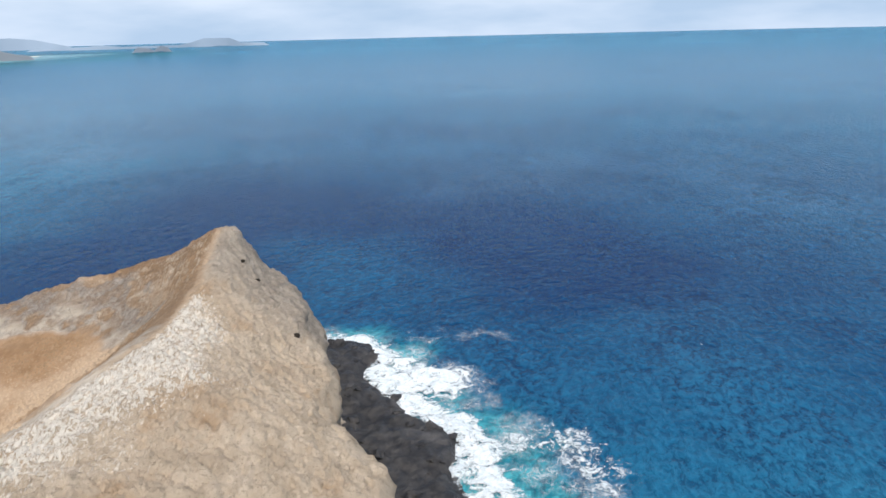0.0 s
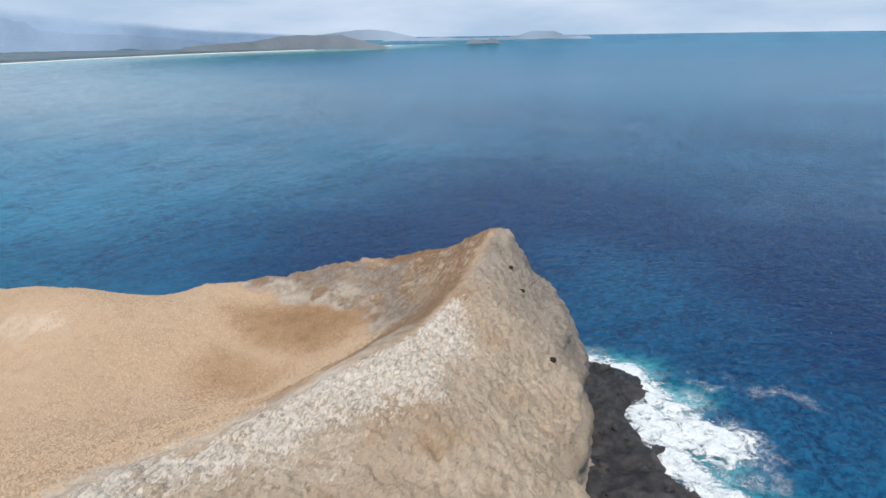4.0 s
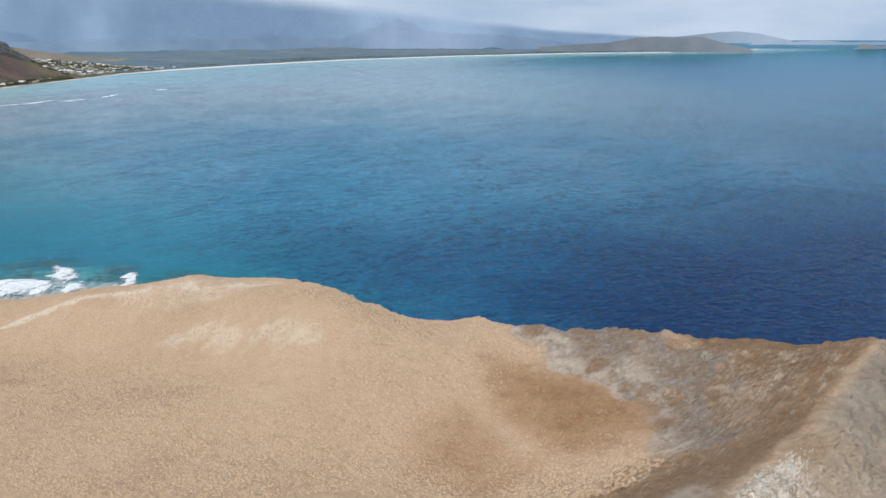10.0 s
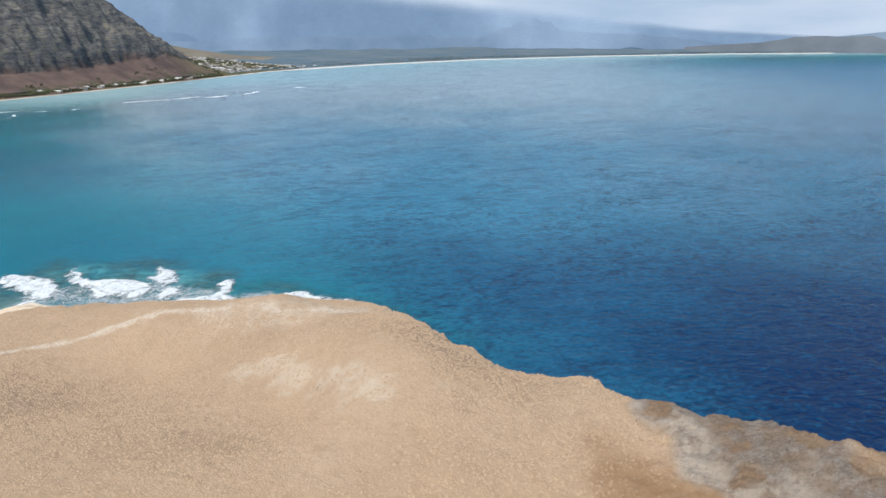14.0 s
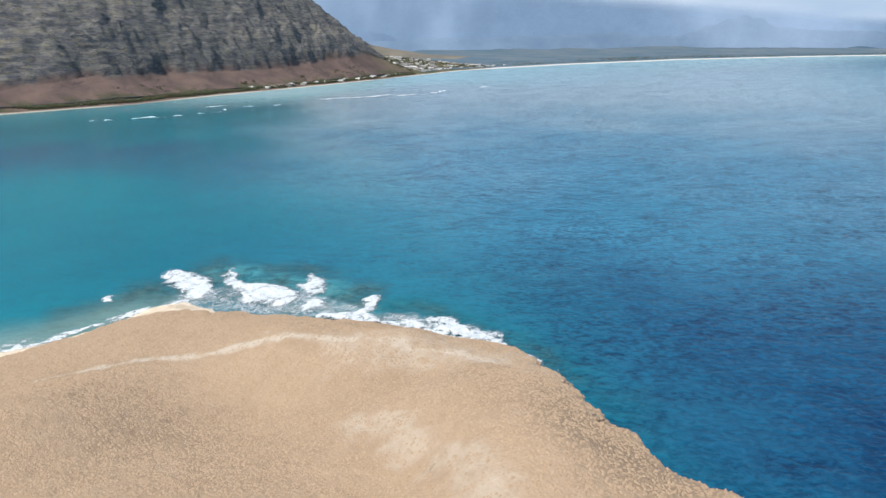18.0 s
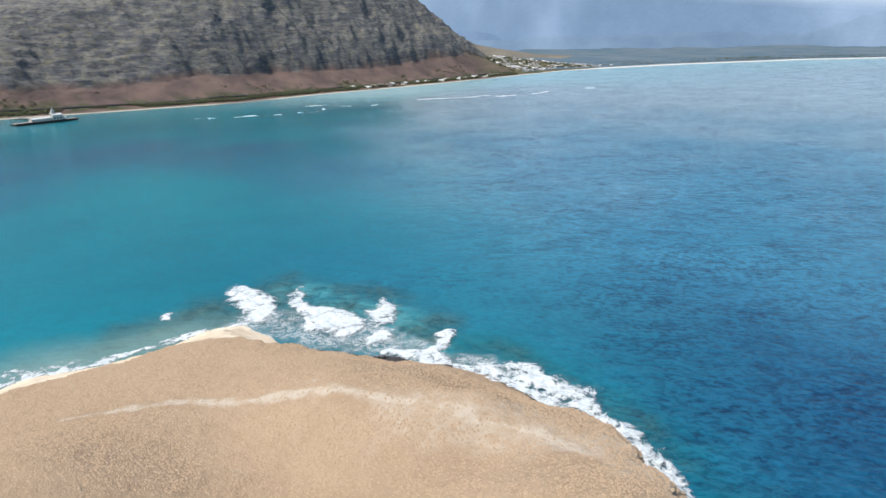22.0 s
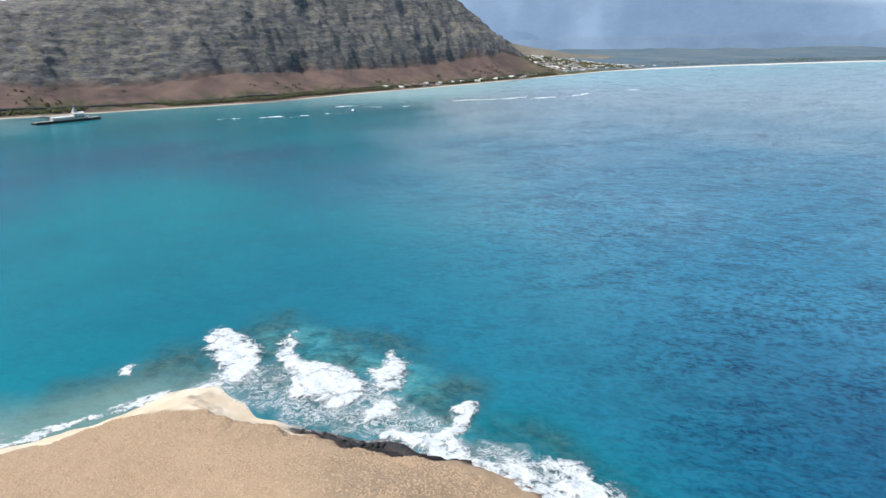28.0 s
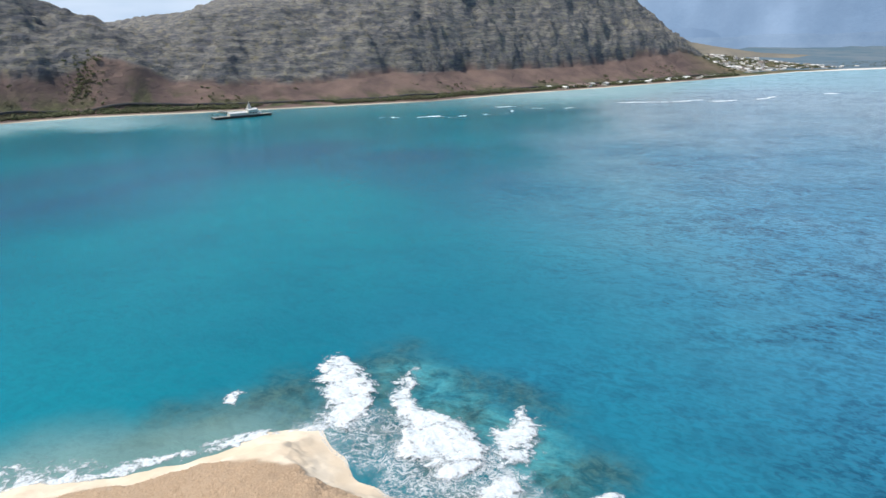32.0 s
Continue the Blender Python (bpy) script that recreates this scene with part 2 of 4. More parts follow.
    color = m.mix(m.math("MULTIPLY", m.attr("crag"), m.math("MAXIMUM", vein, pock)), color, m.mix(n2, (0.225, 0.145, 0.088), (0.155, 0.120, 0.09)))
    chips = m.step(m.noise(1.7, 7, 0.72, (1.0, 1.3, 1.2), distort=0.6), 0.57, 0.64, 0.0, 0.45)
    color = m.mix(m.math("MULTIPLY", m.attr("crag"), chips), color, (0.35, 0.278, 0.207))
    pale = m.math("MULTIPLY", m.attr("pale"), m.step(m.noise(6, 7, 0.72), 0.36, 0.58, 0.25, 1.0))
    color = m.mix(pale, color, (0.53, 0.455, 0.365))
    spots = m.math("MULTIPLY", white, m.step(m.math("ADD", m.noise(1, 8, 0.72, vec=m.turned(-42, 0.5, 1.15, 0.9), distort=0.9), m.math("MULTIPLY", m.math("SUBTRACT", white, 0.7), 0.36)), 0.53, 0.63))
    color = m.mix(spots, color, guano)
    # sharp small weathering all over the bare rock
    bitten = m.step(m.noise(0.75, 6, 0.74, (1.0, 1.0, 1.3), distort=0.7), 0.57, 0.63, 0.0, 0.5)
    color = m.mix(m.math("MULTIPLY", m.math("MAXIMUM", rock, m.math("MAXIMUM", grey, m.attr("crag"))), bitten), color, (0.215, 0.165, 0.12))
    color = m.mix(sand, color, sandc)
    color = m.mix(lava, color, black)
    lump = m.math("MULTIPLY", m.math("SUBTRACT", 1.0, sand), m.noise(1, 5, 0.66, vec=m.turned(20, 0.62, 1.05), distort=0.5))
    crack = m.step(m.cells(4.1, (1, 1.6, 1.4), "DISTANCE_TO_EDGE"), 0.0, 0.12)
    hard = m.math("MAXIMUM", m.math("MAXIMUM", m.math("MAXIMUM", rock, m.attr("crag")), grey), m.math("MULTIPLY", brown, 0.6))
    normal = m.bump(m.noise(2.2, 10, 0.80), 1.3, m.step(hard, 0.0, 1.0, 0.14, 0.85))
    scale = m.math("ABSOLUTE", m.math("SUBTRACT", m.noise(1, 6, 0.66, vec=m.turned(-42, 0.16, 0.48, 0.5), distort=0.8), 0.5))
    normal = m.bump(scale, 1.3, m.math("MULTIPLY", hard, 0.9), normal)
    normal = m.bump(m.math("MULTIPLY", m.math("MAXIMUM", rock, grey), crack), 0.2, 0.4, normal)
    normal = m.bump(lump, 0.75, 0.6, normal)
    return m.done(color, normal)


def tuft_material():
    m = Mat("dry_grass", 0.95, 0.1)
    r = m.rand()
    c = m.mix(r, (0.385, 0.280, 0.186), (0.45, 0.335, 0.230))
    c = m.mix(m.attr("brown"), c, m.mix(r, (0.215, 0.140, 0.080), (0.29, 0.190, 0.113)))
    return m.done(c)


def cliff_material():
    m = Mat("mainland_ground", 0.95, 0.1)
    rock, scree, green, sand, gold = (m.attr(k) for k in ("rock", "scree", "green", "sandy", "gold"))
    strata = m.noise(22, 8, 0.72, (0.45, 0.45, 2.0))
    n1, n2 = m.noise(70, 5, 0.6), m.noise(14, 6, 0.7)
    stone = m.mix(m.step(strata, 0.35, 0.62), (0.112, 0.116, 0.130), (0.262, 0.250, 0.215))
    stone = m.mix(m.step(n2, 0.5, 0.7), stone, (0.265, 0.238, 0.155))
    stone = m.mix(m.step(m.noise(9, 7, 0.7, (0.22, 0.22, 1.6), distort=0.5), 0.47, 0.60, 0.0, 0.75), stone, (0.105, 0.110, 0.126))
    rubble = m.mix(m.step(n1, 0.3, 0.7), (0.130, 0.096, 0.088), (0.215, 0.152, 0.128))
    rubble = m.mix(m.step(n2, 0.55, 0.75), rubble, (0.15, 0.13, 0.08))
    dry = m.mix(m.step(n1, 0.35, 0.65), (0.225, 0.175, 0.115), (0.12, 0.115, 0.07))
    leaf = m.mix(m.step(n2, 0.35, 0.65), (0.050, 0.065, 0.032), (0.11, 0.12, 0.06))
    color = m.mix(rock, rubble, stone)
    color = m.mix(gold, color, dry)
    color = m.mix(green, color, leaf)
    color = m.mix(sand, color, (0.66, 0.58, 0.45))
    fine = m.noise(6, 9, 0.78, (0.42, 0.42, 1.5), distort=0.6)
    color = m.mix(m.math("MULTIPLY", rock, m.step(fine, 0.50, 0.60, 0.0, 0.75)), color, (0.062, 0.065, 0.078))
    color = m.mix(m.math("MULTIPLY", rock, m.step(m.noise(11, 7, 0.7, (0.6, 0.6, 1.6)), 0.54, 0.64, 0.0, 0.6)), color, (0.225, 0.205, 0.130))
    # shade of upright flutes drawn into the rock colour as dark streaks
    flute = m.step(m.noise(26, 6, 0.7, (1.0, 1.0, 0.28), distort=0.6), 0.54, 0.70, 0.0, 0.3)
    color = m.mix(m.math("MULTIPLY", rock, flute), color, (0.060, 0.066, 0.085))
    normal = m.bump(m.noise(20, 7, 0.72, (0.7, 0.7, 1.6)), 9.0, 0.9)
    normal = m.bump(fine, 3.0, 0.8, normal)
    return m.done(color, normal)


def cave_material():
    m = Mat("shaded_cave_rock", 0.95, 0.1)
    # the caves' inner shade is put into a near-black rock colour
    return m.done(m.mix(m.noise(1.5, 5), (0.012, 0.010, 0.009), (0.045, 0.036, 0.028)), m.bump(m.noise(0.8, 5, 0.7), 0.4, 0.8))


CAVE = cave_material()
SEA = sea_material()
ISLAND = island_material()
TUFT = tuft_material()
CLIFF = cliff_material()


# ---------------------------------------------------------------- numbers and noise for the land
RNG = np.random.default_rng(7)


def hash2(ix, iy, seed):
    h = (ix.astype(np.int64) * 374761393 + iy.astype(np.int64) * 668265263 + seed * 982451653) & 0x7FFFFFFF
    h = ((h ^ (h >> 13)) * 1274126177) & 0x7FFFFFFF
    return ((h ^ (h >> 16)) & 0xFFFF) / 65535.0


def vnoise(x, y, size, seed=0):
    """Smooth value noise, 0 to 1."""
    x, y = np.asarray(x, float) / size, np.asarray(y, float) / size
    ix, iy = np.floor(x), np.floor(y)
    fx, fy = x - ix, y - iy
    fx, fy = fx * fx * fx * (fx * (fx * 6 - 15) + 10), fy * fy * fy * (fy * (fy * 6 - 15) + 10)
    a_, b_ = hash2(ix, iy, seed), hash2(ix + 1, iy, seed)
    c_, d_ = hash2(ix, iy + 1, seed), hash2(ix + 1, iy + 1, seed)
    return (a_ * (1 - fx) + b_ * fx) * (1 - fy) + (c_ * (1 - fx) + d_ * fx) * fy


def fbm(x, y, size, octaves=4, seed=0, gain=0.5):
    total, amp, norm = 0, 1.0, 0.0
    for k in range(octaves):
        total = total + amp * vnoise(x + 17.3 * k, y - 9.1 * k, size / 2**k, seed + k)
        norm += amp
        amp *= gain
    return total / norm


def smooth(v, lo, hi):
    t = np.clip((v - lo) / (hi - lo), 0, 1)
    return t * t * (3 - 2 * t)


def to_line(x, y, pts, closed=False):
    """The distance from a polyline, and the share of the way along it at the nearest place."""
    pts = np.array(pts, float)
    ends = np.roll(pts, -1, 0) if closed else pts[1:]
    begins = pts if closed else pts[:-1]
    best, along = np.full(np.shape(x), 1e9), np.zeros(np.shape(x))
    for k, (p, q) in enumerate(zip(begins, ends)):
        d = q - p
        t = np.clip(((x - p[0]) * d[0] + (y - p[1]) * d[1]) / (d @ d), 0, 1)
        r = np.hypot(x - p[0] - t * d[0], y - p[1] - t * d[1])
        along = np.where(r < best, k + t, along)
        best = np.minimum(best, r)
    return best, along


def inside(x, y, pts):
    hit = np.zeros(np.shape(x), bool)
    for (x0, y0), (x1, y1) in zip(pts, pts[1:] + pts[:1]):
        cross = (y0 > y) != (y1 > y)
        hit ^= cross & (x < (x1 - x0) * (y - y0) / ((y1 - y0) or 1e-9) + x0)
    return hit


def grid_mesh(name, co, faces, material, attrs=None, smooth_shade=True):
    me = bpy.data.meshes.new(name)
    me.vertices.add(len(co))
    me.vertices.foreach_set("co", np.ascontiguousarray(co, np.float32).ravel())
    n = faces.shape[1]
    me.loops.add(faces.size)
    me.loops.foreach_set("vertex_index", faces.astype(np.int32).ravel())
    me.polygons.add(len(faces))
    me.polygons.foreach_set("loop_start", np.arange(0, faces.size, n, dtype=np.int32))
    me.update(calc_edges=True)
    if smooth_shade:
        me.polygons.foreach_set("use_smooth", np.ones(len(faces), bool))
    for key, value in (attrs or {}).items():
        me.attributes.new(key, "FLOAT", "POINT").data.foreach_set("value", np.ascontiguousarray(value, np.float32).ravel())
    me.materials.append(material)
    return me


def quads(nu, nv, wrap=False):
    i, j = np.meshgrid(np.arange(nu - 1), np.arange(nv if wrap else nv - 1), indexing="ij")
    k = (j + 1) % nv
    return np.stack([i * nv + j, (i + 1) * nv + j, (i + 1) * nv + k, i * nv + k], -1).reshape(-1, 4)


# ---------------------------------------------------------------- far distance, drawn nearer along each line of sight
CX, CY, EYE = -25.0, 60.0, 124.0
NEAR, ROOM = 3000.0, 1700.0


def far_place(x, y, z):
    """Land and sea past 3 km are drawn in towards the middle of the flight, smaller in the same measure."""
    x, y, z = (np.asarray(v, float) for v in (x, y, z))
    dx, dy = x - CX, y - CY
    true = np.maximum(np.hypot(dx, dy), 1e-6)
    over = np.maximum(true - NEAR, 0)
    near = np.where(true > NEAR, NEAR + over * ROOM / (ROOM + over), true)
    drop = (EYE - z) / true + np.where(true > NEAR, (np.minimum(true, 42000) - NEAR) * 0.87 / 12.74e6, 0)
    zz = np.where(true > NEAR, EYE - near * drop, z)
    return CX + dx * near / true, CY + dy * near / true, zz


# ---------------------------------------------------------------- the plan of the island
COAST = [(-257, 301), (-246, 300), (-230, 297), (-201, 306), (-170, 314), (-147, 326), (-124, 321), (-95, 309), (-68, 296),
         (-53, 276), (-31, 257), (-10, 238), (18, 231), (27, 204), (46, 190), (62, 174), (90, 160), (105, 136), (121, 124),
         (117, 104), (98, 77), (80, 55), (61, 36), (50, 5), (24, -45), (-40, -75), (-110, -45), (-180, 20), (-240, 90),
         (-280, 165), (-286, 218), (-272, 250), (-265, 285)]
RIM = [(92, 114, 66), (76, 142, 50), (59, 170, 47), (45, 180, 41), (12, 210, 31), (-4, 220, 25), (-32, 224, 31),
       (-50, 238, 32), (-75, 262, 26)]
RIDGE = [(70, 97, 58), (55, 80, 55), (34, 60, 57), (12, 57, 58), (0, 55, 56), (-25, 56, 52), (-40, 54, 53), (-70, 30, 48),
         (33, 35, 51), (60, 45, 35), (50, 60, 50), (72, 72, 41), (20, 0, 38), (16, 34, 50), (93, 104, 50), (85, 77, 40),
         (109, 96, 38), (101, 116, 50), (22, 66, 58)]
BOWL = [(-27, 130, 26), (-62, 111, 31), (40, 165, 39), (59, 121, 43), (38, 111, 38), (11, 119, 27), (4, 76, 49),
        (-81, 226, 30), (-39, 205, 41), (-100, 137, 27), (-84, 165, 25), (-117, 167, 24), (-74, 195, 21)]
SHELF = [(-101, 251, 21), (-144, 226, 11), (-185, 185, 25), (-152, 173, 22), (-172, 224, 11), (-120, 285, 12), (-225, 275, 9),
         (-258, 235, 5), (-170, 280, 14), (-235, 200, 8), (-160, 90, 24), (-108, 262, 30), (-150, 250, 25), (-60, 225, 35)]
"""Heights of the crater's rim, of the ridge that runs from the summit, and of the bowl between them."""


def spline_surface(spots):
    p = np.array(spots, float)
    n = len(p)

    def kernel(r2):
        return np.where(r2 > 0, r2 * np.log(r2 + 1e-12) * 0.5, 0)

    k = kernel(((p[:, None, :2] - p[None, :, :2]) ** 2).sum(-1)) + np.eye(n) * 60
    q = np.c_[np.ones(n), p[:, :2]]
    w = np.linalg.solve(np.block([[k, q], [q.T, np.zeros((3, 3))]]), np.r_[p[:, 2], 0, 0, 0])

    def height(x, y):
        z = w[n] + w[n + 1] * x + w[n + 2] * y
        for (px, py, _), wi in zip(p, w[:n]):
            z = z + wi * kernel((x - px) ** 2 + (y - py) ** 2)
        return z

    return height


TOP = spline_surface(RIM + RIDGE + BOWL + SHELF)


def shore(x, y):
    """Metres inland from the island's shoreline, negative in the water, and where along it."""
    d, along = to_line(x, y, COAST, closed=True)
    return np.where(inside(x, y, COAST), d, -d), along


def island_height(x, y):
    wob = (fbm(x, y, 18, 4, 3) - 0.5)
    d, along = shore(x + 9 * (fbm(x, y, 22, 3, 11) - 0.5), y + 9 * (fbm(x, y, 22, 3, 12) - 0.5))
    top = TOP(x, y) + wob * 1.6
    # the crest itself is sharp
    arm, at_ = to_line(x, y, [(92, 114), (70, 99), (40, 74), (22, 66), (-25, 60)])
    rim, bt_ = to_line(x, y, [(92, 114), (76, 142), (59, 170), (45, 180)])
    top = top + 1.8 * np.exp(-arm / 5) * (1 - smooth(at_, 0.5, 3.5)) + 2.0 * np.exp(-rim / 5) * (1 - smooth(bt_, 0.3, 2.6))
    # the east and north shores are cliffs, the north-west one a low bank, the west end a beach
    cliff = smooth(along, 5.5, 9.0) * (1 - smooth(along, 25, 27))
    steep = 0.10 + 0.35 * smooth(along, 2.5, 5.0) * (1 - smooth(along, 27, 29)) + cliff * 0.9
    east = smooth(along, 11, 15) * (1 - smooth(along, 25, 27))
    dd = np.maximum(d, 0) * (1 + 0.6 * (fbm(x, y, 9, 4, 21) - 0.5))
    foot = np.where(d > 0, dd * steep * (1 - east) + east * (26 * (1 - np.exp(-dd / 3.0)) + 2.3 * dd), d * 0.35)
    foot = foot + 0.02 * dd ** 2 * (1 - east)
    flat = 0.8 + 0.7 * cliff
    z = top - np.log1p(np.exp(np.clip((top - foot) / flat * 2.2, -40, 40))) * flat / 2.2
    # worn gullies and lumps in the bare rock
    bare = smooth(np.interp(x, [-300, -70, -34, 0, 12, 34, 68, 92, 140], [-40, 34, 57, 61, 63, 72, 99, 118, 150]) - y, -6, 6) * smooth(d, 0, 6)
    u, v = x * 0.5 + y, y * 0.5 - x
    crag = np.abs(fbm(x, y, 10, 5, 41, 0.62) - 0.5) * 2.4 + np.abs(fbm(u, v, 2.8, 3, 44) - 0.5) * 1.5 - 0.9
    ledge = fbm(x, y, 1.7, 2, 48) - 0.5
    z = z + bare * (crag + ledge * 2.0)
    fan, reach = np.arctan2(y - 108, x - 108), np.hypot(x - 108, y - 108)
    beds = (np.abs(fbm(fan * 55, reach * 0.35, 2.6, 3, 49) - 0.5) - 0.2) * 2.6 + (np.abs(fbm(x, y, 3.4, 4, 53, 0.6) - 0.5) - 0.2) * 2.4
    z = z + bare * (np.abs(fbm(0.75 * x - 0.65 * y, 3.2 * (0.65 * x + 0.75 * y), 11, 3, 52) - 0.5) - 0.2) * 2.2 + bare * (np.abs(fbm(x, y, 3.0, 4, 54, 0.6) - 0.5) - 0.2) * 3.0 * smooth(d, 4, 12)
    rq, _ = to_line(x, y, [(38, 176), (58, 160), (68, 136), (80, 124)])
    rg, _ = to_line(x, y, [(86, 116), (62, 112), (42, 106), (22, 92), (8, 78)])
    rq = np.minimum(rq, rg + 6)
    z = z + (1 - bare) * smooth(rq, 24, 10) * smooth(d, 1, 6) * (crag * 0.6 + ledge * 0.5 + beds)
    z = z + (1 - bare) * smooth(z - foot, -6, 0) * cliff * (np.abs(fbm(x, y, 5, 4, 43) - 0.5) * 3.0 - 0.5)
    z = z + (fbm(x, y, 3.0, 3, 47) - 0.5) * 0.5 * smooth(d, 2, 8)
    return np.where(d > -1, np.maximum(z, -3), -3 + 0 * z), d, along, cliff


GREY_ROCK = [(19, 192), (32, 171), (31, 164), (41, 157), (45, 147), (51, 138), (49, 122), (50, 107), (61, 108), (69, 135), (67, 152), (62, 163), (72, 186), (44, 210)]
RUST_ROCK = [(70, 190), (62, 166), (68, 146), (68, 124), (58, 106), (46, 99), (36, 88), (52, 86), (68, 97), (84, 110), (94, 118), (118, 140), (96, 166)]
BROWN_PATCH = [(14, 174), (28, 163), (42, 156), (50, 143), (50, 131), (34, 132), (20, 143), (13, 158)]
# outline of a cloud shadow painted into the ground colour
CLOUD_SHADE = [(-8, 144), (2, 152), (14, 146), (16, 126), (6, 116), (-6, 130)]
PALE_RING = [(-226, 206), (-201, 232), (-171, 246), (-137, 252), (-105, 257), (-88, 260), (-73, 256)]
BARE_SPOTS = [(-100, 217), (-84, 213), (-62, 202), (-46, 187)]
SAND_EDGE = [(-300, 150), (-282, 165), (-274, 219), (-265, 238), (-261, 247), (-254, 260), (-246, 271), (-237, 277), (-222, 286), (-204, 294), (-212, 304), (-232, 304), (-262, 312), (-300, 300)]


def patch_of(x, y, outline, n, soft):
    d, _ = to_line(x, y, outline, closed=True)
    return smooth(np.where(inside(x, y, outline), d, -d) + 14 * (n - 0.5), -soft, soft)


def brown_zone(x, y, n):
    """Darker, rust-brown ground in the hollow under the summit, cloud shadow painted in with it."""
    gully, _ = to_line(x, y, [(62, 104), (48, 98), (30, 92), (10, 84)])
    return np.maximum.reduce([patch_of(x, y, BROWN_PATCH, n, 9) * 0.95, patch_of(x, y, CLOUD_SHADE, n, 11) * 0.6,
                              smooth(gully + 14 * (n - 0.5), 18, 3) * 0.5, patch_of(x, y, RUST_ROCK, n, 6) * 0.6, patch_of(x, y, GREY_ROCK, n, 6) * 0.45])


def cliff_push(x, y, z, d, slope):
    """The east cliff bulges out over its undercut foot, with knobs and hollows in its face."""
    s = smooth(slope, 0.9, 1.8) * smooth(x - 0.5 * y, 10, 40) * smooth(d, -1, 2)
    t = 0.5 * x + 0.85 * y
    out = 2.6 * np.exp(-((z - 25) / 7) ** 2) - 3.0 * smooth(z, 13, 5) * smooth(z, -1, 2)
    out = out + 5.0 * (fbm(t, z * 1.6, 9, 4, 71, 0.6) - 0.5) + 2.0 * (np.abs(fbm(t, z * 2, 3.2, 3, 72) - 0.5) - 0.2)
    return x + 0.86 * out * s, y - 0.5 * out * s


HOLES = [(87, 104.5, 0.45), (86.5, 96.5, 0.55), (82, 74, 0.5)]


def build_island():
    res = 0.56
    xs, ys = np.arange(-300, 150, res), np.arange(-95, 340, res)
    x, y = np.meshgrid(xs, ys, indexing="ij")
    z, d, along, cliff = island_height(x, y)
    gx, gy = np.gradient(z, res)
    slope = np.hypot(gx, gy)
    n = fbm(x, y, 14, 4, 31)
    ridge, _ = to_line(x, y, [(92, 114), (68, 97), (34, 68), (12, 60), (-34, 55), (-70, 32)])
    crest = np.interp(x, [-300, -70, -34, 0, 12, 34, 68, 92, 140], [-40, 34, 57, 61, 63, 72, 99, 118, 150])
    outer = smooth(crest - y + 12 * (n - 0.5), -7, 0)
    rock = np.maximum(outer, smooth(slope + 0.5 * (n - 0.5), 0.75, 1.1) * smooth(cliff, 0.1, 0.4))
    flank, _ = to_line(x, y, [(96, 118), (92, 108), (97, 92), (104, 76)])
    east_side = inside(x, y, [(92, 119), (89, 106), (90, 90), (98, 68), (150, 60), (150, 140), (100, 140)])
    flank = outer * np.where(east_side, 1.0, 0.8 * smooth(flank + 20 * (n - 0.5), 34, 8))
    white = outer * np.clip(0.18 + 0.82 * smooth(ridge + 36 * (n - 0.5) + 30 * smooth(x, 40, 76), 40, 3), 0, 1) * (1 - 0.85 * flank)
    west = smooth(-190 + 20 * (n - 0.5) - x, 0, 10)
    sandy = patch_of(x, y, SAND_EDGE, n, 1.5)
    n3 = fbm(x, y, 7, 4, 37)
    inner = (1 - outer) * smooth(d, 1, 5)
    grey = patch_of(x, y, GREY_ROCK, n, 3) * inner * (0.12 + 0.88 * smooth(n3 + 0.10 * smooth(60 - x, 0, 16), 0.45, 0.54))
    gg, _ = to_line(x, y, [(86, 116), (62, 110), (42, 100), (20, 80), (6, 68)])
    crag = np.maximum.reduce([patch_of(x, y, GREY_ROCK, n, 5), patch_of(x, y, RUST_ROCK, n, 5), smooth(gg + 16 * (n - 0.5), 24, 10) * (0.3 + 0.5 * smooth(x, 14, 36))]) * inner
    ring, _ = to_line(x, y, PALE_RING)
    gd, _ = to_line(x, y, GREY_ROCK, closed=True)
    greyq = np.abs(np.where(inside(x, y, GREY_ROCK), gd, -gd) + 14 * (n - 0.5) - 4)
    spotq, _ = to_line(x, y, BARE_SPOTS)
    shelf_, _ = to_line(x, y, [(-128, 250), (-105, 256), (-85, 262), (-62, 262), (-50, 262)])
    crestq, _ = to_line(x, y, [(-75, 38), (-34, 62), (0, 65), (12, 67), (24, 73), (38, 83)])
    pale = np.maximum.reduce([0.9 * smooth(ring + 5 * (n3 - 0.5), 3, 0.8), 0.5 * smooth(shelf_ + 18 * (n3 - 0.5), 15, 3), 0.9 * smooth(crestq + 5 * (n3 - 0.5), 5.5, 1.5), 0.5 * smooth(spotq + 16 * (n3 - 0.5), 8, 1), 0.95 * smooth(greyq, 7, 1) * smooth(-x, -58, -48) * smooth(n3, 0.42, 0.54)]) * smooth(d, 1, 5)
    gd, _ = to_line(x, y, GREY_ROCK, closed=True)
    edge = np.abs(np.where(inside(x, y, GREY_ROCK), gd, -gd) + 14 * (n - 0.5) - 2)
    rimq, _ = to_line(x, y, [(100, 118), (78, 144), (60, 174), (44, 186), (14, 214), (-8, 228), (-60, 262), (-90, 290)])
    brown = brown_zone(x, y, n) * inner
    white = np.maximum(white, smooth(edge, 6, 1) * inner * smooth(-x, -58, -48) * smooth(n3, 0.44, 0.56) * 0.62)
    white = np.maximum(white, smooth(rimq + 7 * (n - 0.5), 5, 1) * 0.62 * (1 - 0.3 * smooth(x, 50, 70)))
    dots, _ = to_line(x, y, BARE_SPOTS)
    white = np.maximum(white, smooth(dots + 16 * (n3 - 0.5), 10, 2) * 0.5)
